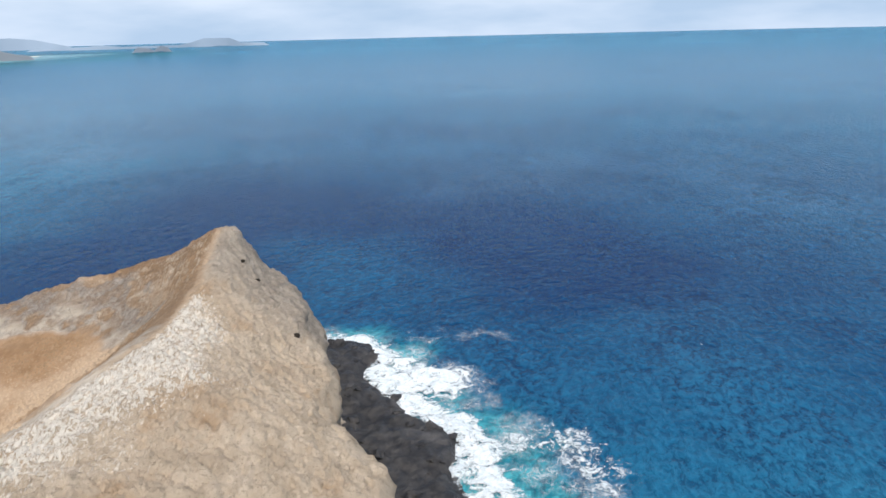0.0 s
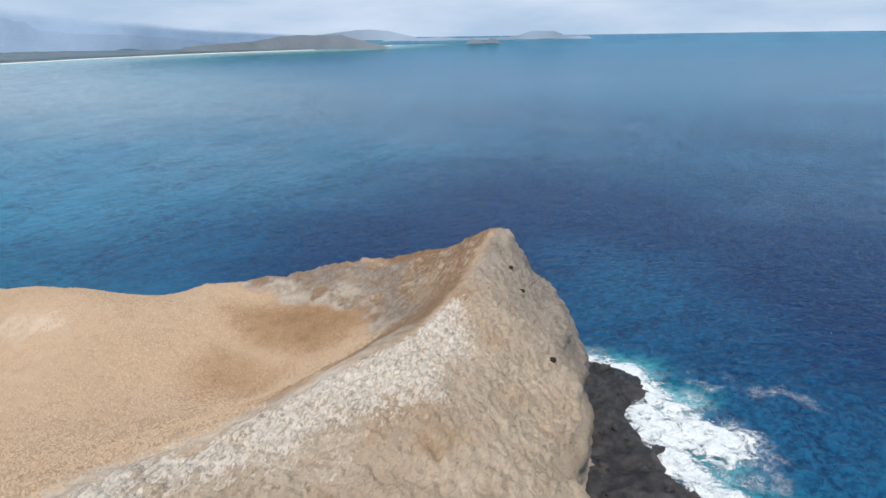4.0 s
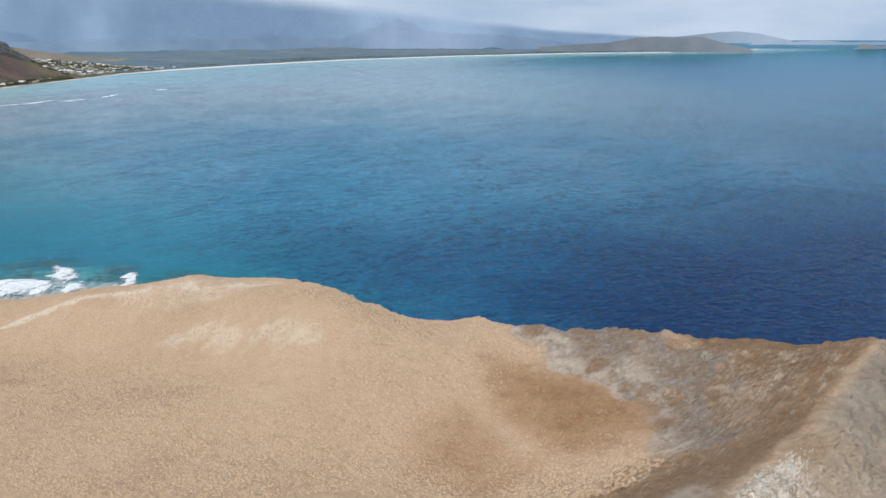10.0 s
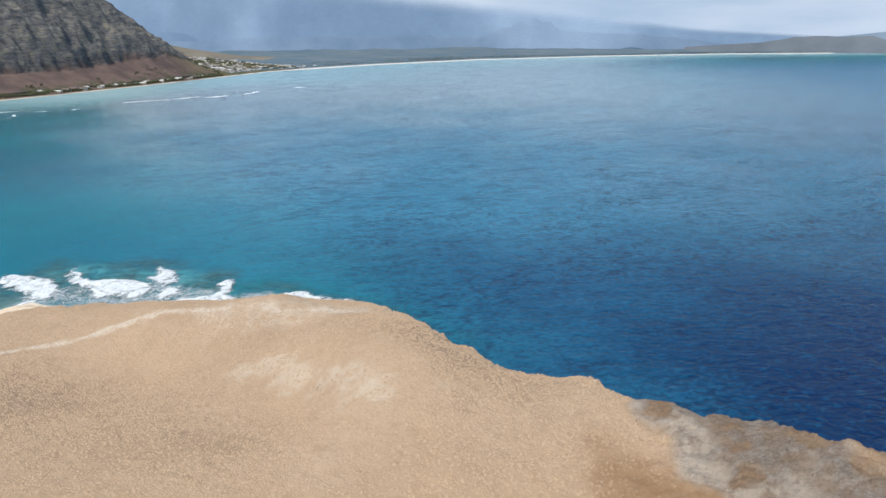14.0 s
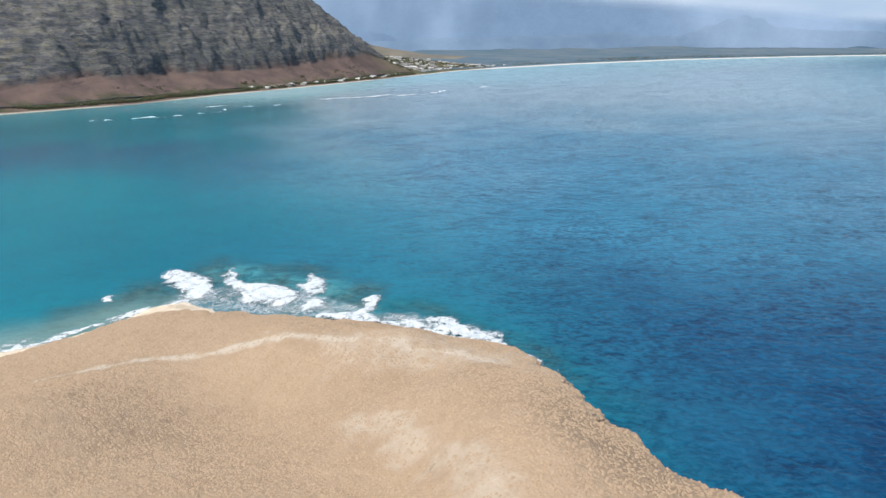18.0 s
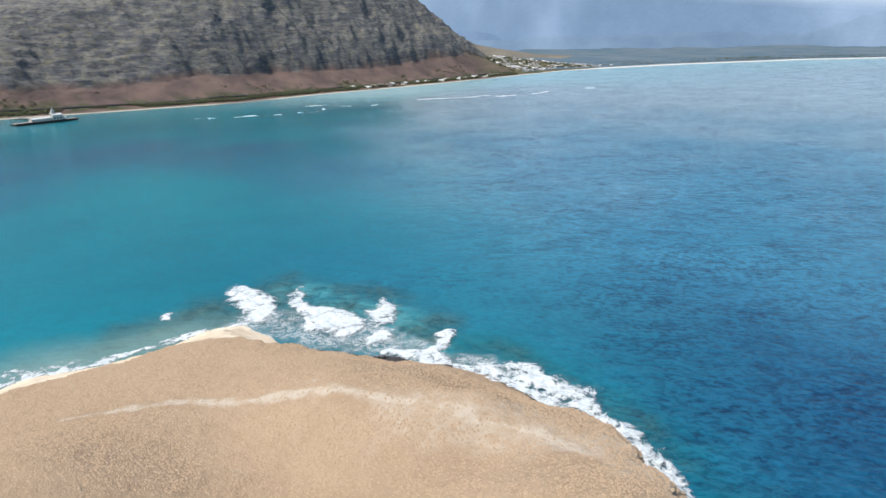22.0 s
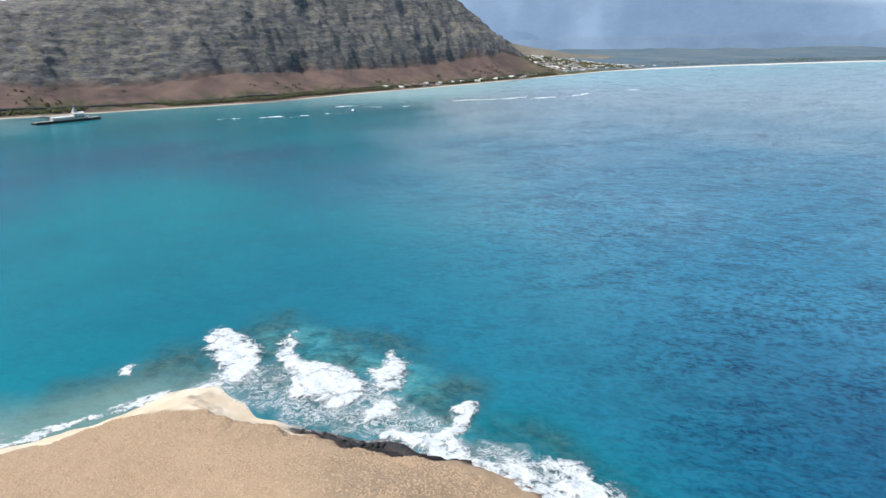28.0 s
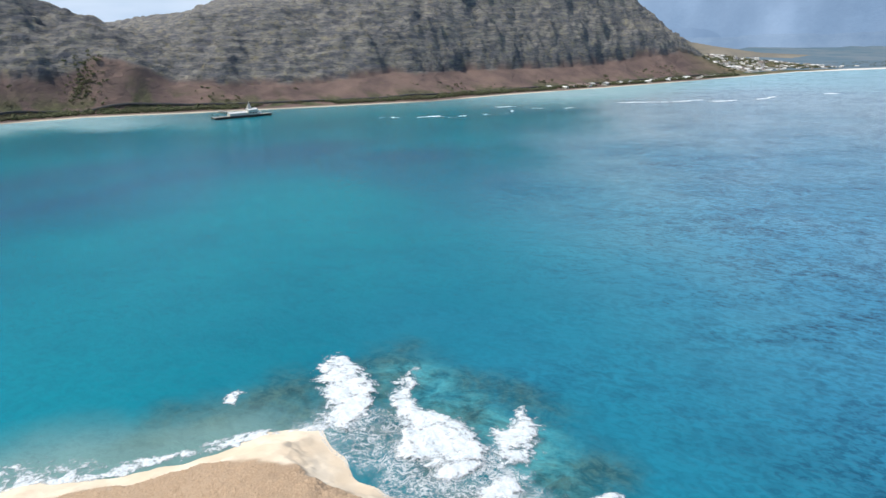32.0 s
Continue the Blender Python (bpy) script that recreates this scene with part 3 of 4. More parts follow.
    white = np.maximum(white, smooth(ring - 3 + 10 * (n3 - 0.5), 5, 1) * 0.5)
    lava = (1 - smooth(z + 2 * (n - 0.5), 1.2, 2.2)) * (1 - west) * smooth(d, 6, 2)
    px, py = cliff_push(x, y, z, d, slope)
    ledge = smooth(d + 6 * (n3 - 0.5), 7, 5) * smooth(along, 2.2, 2.8) * (1 - smooth(along, 4.5, 5.3))
    lava = np.maximum(lava, ledge)
    z = z - ledge * smooth(d, 0, 3) * (0.6 - 1.6 * np.abs(fbm(x, y, 4, 4, 57) - 0.5))
    co = np.stack([px, py, z], -1).reshape(-1, 3)
    f = quads(len(xs), len(ys))
    keep = (z.reshape(-1)[f] > -2.9).any(1)
    mid = co[f].mean(1)

    def hole_place(hx, hy):
        i, j = int(round((hx - xs[0]) / res)), int(round((hy - ys[0]) / res))
        return co.reshape(len(xs), len(ys), 3)[i, j]

    for hx, hy, r in HOLES:                    # sea caves open through the cliff
        q = mid - hole_place(hx, hy)
        ragged = 1 + 0.9 * (fbm(mid[:, 0] * 0.5 + mid[:, 1] * 0.85, mid[:, 2], 1.1, 2, 77) - 0.5)
        keep &= np.sqrt((0.5 * q[:, 0] + 0.85 * q[:, 1]) ** 2 / 1.9 + (0.86 * q[:, 0] - 0.5 * q[:, 1]) ** 2 / 2.5 + (q[:, 2] / 0.42) ** 2) > r * 0.9 * ragged
    used, f = np.unique(f[keep], return_inverse=True)
    f = f.reshape(-1, 4)
    at = {k: v.reshape(-1)[used] for k, v in dict(rock=rock, white=white, sandy=sandy, lava=lava, brown=brown, grey=grey, flank=flank, crag=crag, pale=pale).items()}
    ob = new("ground", grid_mesh("ground", co[used], f, ISLAND, at))
    tagged(ob, "dry tan islet of tuff with a crater bowl", "island", kind="structure")
    for hx, hy, r in HOLES:
        mx, my, hz = hole_place(hx, hy)
        bm = bmesh.new()
        bmesh.ops.create_icosphere(bm, subdivisions=3, radius=1.0)
        for v in bm.verts:
            v.co *= 1.0 + 0.25 * (noise.noise(v.co * 2.1 + Vector((hx, hy, 0))))
        bmesh.ops.delete(bm, geom=[v for v in bm.verts if v.co.x > 0.25], context="VERTS")
        bmesh.ops.reverse_faces(bm, faces=bm.faces)
        me = bpy.data.meshes.new("cave")
        bm.to_mesh(me)
        bm.free()
        me.materials.append(CAVE)
        cave = new("cave", me)
        cave.parent = ob
        cave.matrix_basis = pose(mx - 0.4 * r, my + 0.25 * r, hz - 0.2 * r, 0, 15, -32) @ Matrix.Diagonal((3.2 * r, 2.1 * r, 1.5 * r, 1))


build_island()


# ---------------------------------------------------------------- the sea
MAINLAND = [(-1330, 60), (-1365, 334), (-1375, 461), (-1298, 677), (-1238, 901), (-1195, 1061), (-1203, 1289), (-1190, 1484), (-1180, 1764),
            (-1180, 2079), (-1190, 2604), (-967, 3309), (-545, 4178), (154, 4969), (1098, 5698), (2110, 6043), (3425, 7441)]


REEF = [(-290, 240), (-297, 268), (-301, 303), (-308, 333), (-290, 362), (-252, 373), (-225, 372), (-192, 362), (-170, 347), (-150, 330), (-200, 308), (-247, 302), (-266, 280), (-276, 250)]
EAST_SURF = [(135, 130), (146, 114), (142, 90), (130, 84), (126, 70), (116, 52), (118, 42), (112, 30), (100, 22), (90, 6), (74, -14)]


def build_sea():
    radii = np.concatenate([np.linspace(30, 420, 150), np.geomspace(424, 3000, 110), 3000 + np.geomspace(25, 57000, 60)])
    ang = np.linspace(0, 2 * np.pi, 900, endpoint=False)
    r, a_ = np.meshgrid(radii, ang, indexing="ij")
    x, y = CX - 30 + r * np.cos(a_), CY + 60 + r * np.sin(a_)
    n, n2 = fbm(x, y, 120, 4, 51), fbm(x, y, 30, 4, 61)
    d, _ = shore(x, y)
    off = -d
    # shallower water lies in the lee, towards the mainland
    line = (-(x + 190) * 0.855 - (y - 310) * 0.52) + 90 * smooth(np.hypot(x + 190, y - 310), 420, 60)
    lee = smooth(line + 150 * (n - 0.5), -170, 230) * 0.5
    coast, _ = to_line(x, y, MAINLAND)
    bay = smooth(coast + 250 * (n - 0.5), 400, 40) * (0.12 + 0.26 * smooth(y, 700, 420)) + smooth(coast, 2300, 150) * smooth(y, 800, 2100) * 0.82
    skirt = smooth(off + 18 * (n2 - 0.5), 40, 6) * 0.24 * (0.35 + 0.65 * smooth(x, 0, -90))
    eq, _ = to_line(x, y, EAST_SURF)
    skirt = skirt + smooth(eq + 40 * (n2 - 0.5), 34, 6) * 0.42
    # sheen and haze painted into the bay, cloud shadow under north and east cliffs
    shade_line, _ = to_line(x, y, [(140, 290), (270, 350), (330, 210), (290, 60)])
    blue = smooth(shade_line + 160 * (n - 0.5), 30, 330) * smooth(x - 0.12 * (y - 250) + 260 * (n - 0.5), 700, -260)
    # distance haze put into the colour: the sea lightens as it recedes
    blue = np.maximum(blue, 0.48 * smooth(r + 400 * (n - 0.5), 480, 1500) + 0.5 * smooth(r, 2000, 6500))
    drop, _ = to_line(x, y, [(-75, 375), (-10, 365), (90, 350)])
    blue = blue * (1 - 0.62 * smooth(drop + 70 * (n - 0.5), 150, 20))
    rd, _ = to_line(x, y, REEF, closed=True)
    reef = smooth(np.where(inside(x, y, REEF), rd, -rd) + 40 * (n2 - 0.5), -9, 16) * 0.9
    bankq, _ = to_line(x, y, [(-170, 330), (-128, 334), (-95, 324), (-60, 306)])
    reef = np.maximum(reef, 0.7 * smooth(bankq + 34 * (n2 - 0.5), 22, 4))
    sand = smooth(off + 16 * (n2 - 0.5), 44, 3) * smooth(-236 - x, 0, 24) * smooth(312 - y, -10, 40) * 0.75
    wd, _ = to_line(x, y, [(-700, 180), (-745, 330), (-760, 450), (-735, 556), (-640, 620)])
    dark_band = 0.85 * smooth(wd + 130 * (n - 0.5), 190, 30)
    shallow = np.clip(lee + bay + skirt, 0, 1)
    opened = smooth(off, 30, 90) * (1 - smooth(lee, 0.1, 0.4))
    wq, _ = to_line(x, y, [(-268, 342), (-235, 348), (-205, 345), (-180, 330)])
    milk = np.maximum(smooth(eq + 22 * (n2 - 0.5), 27, 6) * 0.9, smooth(wq + 16 * (n2 - 0.5), 20, 4) * 0.5)
    px, py, pz = far_place(x, y, 0 * x)
    co = np.stack([px, py, pz], -1).reshape(-1, 3)
    windy = 0.22 + 0.78 * (1 - smooth(lee, 0.10, 0.44))
    # painted cloud shadow reaches further out to the east
    outer_shade, _ = to_line(x, y, [(220, 350), (340, 440), (400, 200), (340, 60)])
    dark = np.maximum(smooth(shade_line + 120 * (n - 0.5), 150, 20), 0.6 * smooth(outer_shade + 140 * (n - 0.5), 240, 60))
    # how strongly the painted reflection of the sky lies on the bay
    sky_sheen = 0.88 * smooth(r + 500 * (n - 0.5), 330, 1600) * smooth(x, 900, -300) * smooth(lee, 0.5, 0.3)
    near = 1 - 0.8 * smooth(r, 500, 3000)          # far off, the ripples blend into one smooth sheet
    at = dict(sky_sheen=sky_sheen, dark_band=dark_band, near=near, windy=windy, dark=dark, milk=milk, shallow=shallow, blue=blue, reef=reef, sand=sand, open=opened)
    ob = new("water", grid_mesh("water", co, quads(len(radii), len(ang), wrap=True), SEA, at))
    ob.data.normals_split_custom_set_from_vertices([(0.0, 0.0, 1.0)] * len(ob.data.vertices))
    tagged(ob, "blue ocean with wind ripples, turquoise over the reef", "sea", kind="structure")


build_sea()


# ---------------------------------------------------------------- the mainland: beach, scree, cliff
SKYLINE = [(-400, 250), (414, 234), (466, 202), (502, 192), (567, 167), (609, 146), (640, 142), (690, 144), (744, 169), (875, 193), (979, 205), (1075, 221),
           (1200, 262), (1500, 305), (1900, 315), (2060, 285), (2140, 258), (2210, 222), (2280, 165), (2360, 95), (2460, 40), (2700, 10)]
SCREE_TOP = [(0, 63), (455, 64), (513, 92), (557, 86), (602, 70), (637, 50), (738, 40), (903, 36), (1060, 51), (1632, 45), (1864, 58), (2156, 76), (2353, 40), (2600, 12)]


def shore_x(y):
    line = np.array(MAINLAND[:10] + [(-1190, 2604), (-1090, 3000)], float)
    return np.interp(y, line[:, 1], line[:, 0])


def mainland_height(x, y):
    """Height, metres inland, where the cliff's foot lies inland, and how far the land has opened to the north."""
    d = shore_x(y) - x
    n, n2 = fbm(x, y, 90, 5, 71), fbm(x, y, 30, 4, 81)
    # the cliff's foot draws back inland past its northern corner
    back = np.maximum(y - 2330, 0) * 1.0
    foot = 120 + 40 * smooth(y, 600, 1200) + back + 60 * (n - 0.5)
    top = np.interp(y, [p[0] for p in SKYLINE], [p[1] for p in SKYLINE])
    base = np.interp(y, [p[0] for p in SCREE_TOP], [p[1] for p in SCREE_TOP])
    flat = 2.5 * smooth(d, 2, 14) + 2 * smooth(d, 14, 60) + 26 * np.exp(-((y - 2420) / 260) ** 2) * smooth(d, 160, 620) * smooth(n, 0.2, 0.7)
    flat = flat + 34 * smooth(d, 50, 600) * smooth(y, 2180, 2480) * (1 - smooth(y, 2900, 3060))
    scree = flat + np.clip((d - 45) / np.maximum(foot - 45, 1), 0, 1) ** 1.25 * (base - 4)
    crag = np.clip((d - foot) / 210, 0, 1) ** 0.8 * np.maximum(top - base, 0) * (1 - 0.9 * smooth(back, 200, 500))
    flute = fbm(y, d * 0.35, 46, 5, 75) - 0.5
    crag = crag * (1 + 0.22 * flute * (1 - smooth(d - foot, 120, 210)))
    crag = crag + (np.round(crag / 17) * 17 - crag) * 0.5 * smooth(n2, 0.35, 0.6) * (1 - smooth(crag / np.maximum(top - base, 1), 0.6, 0.85))
    z = np.where(d < 0, d * 0.25, scree + crag) + (n2 - 0.5) * 26 * smooth(d, foot - 20, foot + 40) * (1 - 0.8 * smooth(back, 100, 500))
    return z, d, foot, back


def build_mainland():
    ys = np.arange(-300, 3000, 5.0)
    ds = np.concatenate([np.arange(-12, 420, 4.0), np.arange(420, 1500, 30.0)])
    y, d = np.meshgrid(ys, ds, indexing="ij")
    x = shore_x(ys)[:, None] - d
    z, d, foot, back = mainland_height(x, y)
    n2 = fbm(x, y, 30, 4, 81)
    rock = smooth(d + 30 * (n2 - 0.5), foot - 6, foot + 12)
    sandy = smooth(d, 10, 4) * (0.4 + 0.6 * smooth(fbm(y, y * 0, 160, 2, 5), 0.4, 0.6))
    green = smooth(n2, 0.42, 0.6) * smooth(d, 10, 22) * smooth(d, 110, 50) * 0.9
    green = np.maximum(green, 0.75 * smooth(n2, 0.3, 0.5) * smooth(y, 2340, 2440) * smooth(d, 30, 60) * smooth(d, 640, 420))
    gold = smooth(y, 2080, 2350) * (1 - smooth(rock, 0.5, 1.0) * (1 - smooth(back, 100, 400)))
    px, py, pz = far_place(x, y, z)
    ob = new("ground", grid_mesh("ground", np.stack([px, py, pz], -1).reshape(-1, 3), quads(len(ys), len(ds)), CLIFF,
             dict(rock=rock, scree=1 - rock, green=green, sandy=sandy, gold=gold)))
    tagged(ob, "dark layered sea cliff above reddish scree and a narrow beach", "cliff", kind="structure")


build_mainland()


# ---------------------------------------------------------------- the black lava bench under the east cliff, and the one by the spit
def lava_material():
    m = Mat("wet_lava", 0.55, 0.4)
    c = m.mix(m.step(m.noise(4, 6, 0.7), 0.35, 0.7), (0.016, 0.016, 0.018), (0.060, 0.055, 0.052))
    c = m.mix(m.step(m.noise(12, 6, 0.65), 0.54, 0.74), c, (0.080, 0.076, 0.076))
    return m.done(c, m.bump(m.noise(2.5, 6, 0.75), 1.2, 0.9), rough=m.step(m.noise(6, 3), 0.3, 0.7, 0.35, 0.85))


LAVA = lava_material()
EAST_BENCH = [(140, 128), (146, 108), (141, 93), (127, 87), (122, 70), (112, 56), (114, 44), (109, 35), (98, 27), (88, 12), (72, -6), (36, 4), (52, 40),
              (72, 58), (90, 80), (108, 106), (112, 128)]
WEST_BENCH = [(-226, 295), (-212, 301), (-196, 306), (-178, 312), (-160, 315), (-146, 319), (-150, 311), (-178, 304), (-200, 299), (-214, 295)]


def rock_mesh(seed):
    bm = bmesh.new()
    bmesh.ops.create_icosphere(bm, subdivisions=2, radius=1.0)
    for v in bm.verts:
        v.co *= 0.8 + 0.55 * noise.noise(v.co * 1.3 + Vector((seed * 7.1, 0, 0))) + 0.2 * noise.noise(v.co * 3.7 + Vector((0, seed * 3.3, 0)))
    me = bpy.data.meshes.new("boulder")
    bm.to_mesh(me)
    bm.free()
    me.materials.append(LAVA)
    return me


def build_bench(outline, rise, label):
    xs_, ys_ = zip(*outline)
    step = 0.8
    xs, ys = np.arange(min(xs_) - 6, max(xs_) + 6, step), np.arange(min(ys_) - 6, max(ys_) + 6, step)
    x, y = np.meshgrid(xs, ys, indexing="ij")
    wx, wy = x + 11 * (fbm(x, y, 16, 4, 91) - 0.5), y + 11 * (fbm(x, y, 16, 4, 92) - 0.5)
    d, _ = to_line(wx, wy, outline, closed=True)
    d = np.where(inside(wx, wy, outline), d, -d)
    n = fbm(x, y, 9, 5, 93)
    z = np.where(d > 0, rise * smooth(d, 0, 7) + (n - 0.5) * rise * 1.5 * smooth(d, 0, 5), d * 0.5)
    z = z + np.abs(fbm(x, y, 5, 3, 95) - 0.5) * 1.6 * smooth(d, 0, 3)
    f = quads(len(xs), len(ys))
    f = f[(z.reshape(-1)[f] > -1.5).any(1)]
    used, f = np.unique(f, return_inverse=True)
    ob = new("lava_bench", grid_mesh("lava_bench", np.stack([x, y, z], -1).reshape(-1, 3)[used], f.reshape(-1, 4), LAVA))
    tagged(ob, label, "rock shelf")
    rng = random.Random(len(outline))
    inner = np.argwhere((d > 1.5) & (d < 16))
    shared = [rock_mesh(k) for k in range(5)]
    for k in range(70 if rise > 2 else 24):
        i, j = inner[rng.randrange(len(inner))]
        o = new("boulder", shared[k % 5])
        o.parent = ob
        r = rng.uniform(0.7, 2.4) * (1 if rise > 2 else 0.6)
        o.matrix_basis = pose(float(x[i, j]), float(y[i, j]), float(z[i, j]) + 0.1 * r, rng.uniform(-20, 20), rng.uniform(-20, 20), rng.uniform(0, 360)) @ Matrix.Diagonal((r * rng.uniform(0.8, 1.6), r, r * 0.7, 1))


build_bench(EAST_BENCH, 3.2, "rugged wet black lava bench under the tuff cliff")
build_bench(WEST_BENCH, 1.95, "low black lava ledge beside the sand spit")


# ---------------------------------------------------------------- surf
def foam_material():
    m = Mat("white_foam", 0.7, 0.3)
    thick = m.attr("foam")
    lace = m.math("ADD", m.math("MULTIPLY", m.noise(8, 10, 0.66, distort=1.4), 0.62), m.math("MULTIPLY", m.noise(1.7, 6, 0.7, distort=0.8), 0.38))
    a_ = m.step(m.math("ADD", m.math("MULTIPLY", m.math("SUBTRACT", lace, 0.5), 4.4), m.math("MULTIPLY", thick, 0.98)), 0.30, 1.02)
    c = m.mix(m.step(m.noise(1.6, 5, 0.7), 0.3, 0.7), (0.60, 0.68, 0.71), (0.86, 0.88, 0.88))
    return m.done(c, m.bump(m.noise(1.6, 7, 0.72), 1.1, 0.9), alpha=a_)


def lace_material():
    """Thin, torn foam left between the breakers: strings and cells of bubbles with clear water in them."""
    m = Mat("lacy_foam", 0.7, 0.3)
    thick = m.attr("foam")
    net = m.step(m.math("ABSOLUTE", m.math("SUBTRACT", m.noise(4.5, 6, 0.66, distort=1.6), 0.5)), 0.0, 0.05, 0.9, 0.0)
    net = m.math("MAXIMUM", net, m.step(m.math("ABSOLUTE", m.math("SUBTRACT", m.noise(1.6, 5, 0.66, distort=1.2), 0.5)), 0.0, 0.045, 0.6, 0.0))
    mist = m.step(m.noise(9, 6, 0.65, distort=0.8), 0.50, 0.72, 0.0, 0.55)
    a_ = m.math("MULTIPLY", m.math("MAXIMUM", net, mist), m.step(m.math("ADD", thick, m.math("MULTIPLY", m.math("SUBTRACT", m.noise(13, 5, 0.65), 0.5), 2.4)), 0.35, 1.15, 0.0, 0.8))
    return m.done((0.78, 0.82, 0.83), m.bump(m.noise(1.2, 5, 0.7), 0.3, 0.6), alpha=a_)


FOAM = foam_material()
LACE = lace_material()


def foam_sheet(label, box, field, step=1.0, lift=0.12, heave=0.9, warp=True, material=None):
    """A sheet of foam over a stretch of water; field gives how thick it lies, 0 to 1."""
    x0, y0, x1, y1 = box
    xs, ys = np.arange(x0, x1, step), np.arange(y0, y1, step)
    x, y = np.meshgrid(xs, ys, indexing="ij")
    grain, amp = (10, 8) if warp else (60, 62)
    wx = x + amp * (fbm(x, y, grain, 4, 101) - 0.5)
    wy = y + amp * (fbm(x, y, grain, 4, 102) - 0.5)
    t = np.clip(field(wx, wy), 0, 1)
    if not warp:
        t = t * (0.35 + 0.9 * smooth(fbm(x, y, 34, 4, 107), 0.36, 0.6))
    z = lift + heave * t * fbm(x, y, 5, 4, 103)
    f = quads(len(xs), len(ys))
    f = f[(t.reshape(-1)[f] > 0.03).any(1)]
    used, f = np.unique(f, return_inverse=True)
    ob = new("sea_foam", grid_mesh("sea_foam", np.stack([x, y, z], -1).reshape(-1, 3)[used], f.reshape(-1, 4), material or FOAM, dict(foam=t.reshape(-1)[used])))
    tagged(ob, label, "foam", kind="stuff")


def blob(outline, soft):
    def field(x, y):
        d, _ = to_line(x, y, outline, closed=True)
        return smooth(np.where(inside(x, y, outline), d, -d), -soft, soft)
    return field


def along_line(pts, width, strength=1.0):
    def field(x, y):
        d, _ = to_line(x, y, pts)
        return strength * smooth(d, width, width * 0.15)
    return field


def either(*fields):
    return lambda x, y: np.max([f(x, y) for f in fields], axis=0)


foam_sheet("white surf breaking round the black lava bench", (66, -40, 190, 150),
           either(along_line(EAST_SURF, 14), blob([(130, 90), (142, 86), (151, 62), (150, 53), (136, 51), (120, 60)], 6), along_line([(118, 20), (130, 6), (116, -14)], 16, 0.5)), heave=2.2)
foam_sheet("thick white breaker rolling over the reef", (-318, 290, -236, 348),
           blob([(-302, 326), (-300, 333), (-284, 333), (-266, 328), (-257, 318), (-249, 309), (-250, 303), (-262, 305), (-279, 312)], 4), heave=1.8)
foam_sheet("thick white breaker curling towards the spit", (-288, 300, -198, 360),
           blob([(-263, 333), (-272, 349), (-262, 344), (-257, 337), (-245, 334), (-227, 339), (-215, 335), (-208, 326), (-213, 316), (-228, 311), (-238, 318)], 4), heave=2.0)
foam_sheet("round white breaker on the reef edge", (-240, 318, -192, 375),
           blob([(-210, 333), (-219, 346), (-225, 363), (-212, 356), (-204, 345), (-203, 332)], 4), heave=2.0)
foam_sheet("small white breaker by the lava ledge", (-216, 300, -136, 356),
           either(blob([(-203, 322), (-199, 329), (-191, 331), (-190, 321), (-196, 317)], 3), along_line([(-184, 315), (-172, 322), (-171, 332), (-175, 346)], 4.5),
                  blob([(-184, 314), (-166, 326), (-150, 322), (-146, 317), (-166, 313)], 4)), heave=1.6)
foam_sheet("lacy white wash between the breakers", (-300, 288, -120, 350),
           either(blob([(-268, 306), (-262, 322), (-240, 334), (-205, 338), (-175, 334), (-140, 328), (-150, 318), (-190, 308), (-228, 300), (-246, 300)], 9),
                  along_line([(-256, 304), (-225, 306), (-195, 312), (-150, 324)], 22, 0.9)), heave=0.2, material=LACE)
foam_sheet("torn white trails of foam off the lava bench", (96, -60, 230, 160),
           either(along_line([(140, 124), (152, 96), (146, 66), (132, 40), (118, 10), (100, -20)], 26, 0.6), along_line([(150, 90), (176, 84), (186, 66)], 12, 0.5)),
           lift=0.06, heave=0.1, material=LACE)
foam_sheet("white surf along the bank of the islet", (-170, 225, 20, 350),
           either(along_line([(-152, 320), (-128, 327), (-112, 325), (-96, 317), (-80, 307), (-66, 299), (-54, 281)], 9.5, 0.95), along_line([(-54, 281), (-30, 262), (-8, 243), (18, 236)], 4.5, 0.65),
                  along_line([(-130, 329), (-106, 325)], 13, 0.95), along_line([(-147, 321), (-124, 318), (-97, 309), (-70, 296), (-55, 278)], 8, 0.9)), heave=2.6)
foam_sheet("thin white wash along the sand beach", (-330, 120, -245, 310),
           either(along_line([(-257, 303), (-266, 285), (-273, 250), (-287, 218), (-282, 165)], 4.5, 0.85), along_line([(-284, 236), (-296, 214), (-292, 180)], 9, 0.55),
                  along_line([(-293, 286), (-296, 288)], 4)), heave=0.3)
foam_sheet("white lines of surf on the outer reef", (-1020, 780, -700, 1820),
           either(along_line([(-902, 1312), (-840, 1400), (-777, 1493)], 10), along_line([(-765, 1545), (-748, 1640)], 9, 0.9), along_line([(-735, 1720), (-726, 1800)], 9, 0.7),
                  along_line([(-970, 888), (-958, 915)], 12), along_line([(-923, 985), (-945, 1040)], 10, 0.9), along_line([(-950, 1100), (-930, 1130)], 14, 0.9),
                  along_line([(-1000, 832), (-998, 850)], 10, 0.9), along_line([(-1040, 1037), (-1005, 1092), (-980, 1118)], 12, 0.95), along_line([(-900, 1150), (-905, 1180)], 9, 0.8), along_line([(-930, 900), (-925, 950)], 8, 0.8)),
           step=2.6, heave=0.6, warp=False)


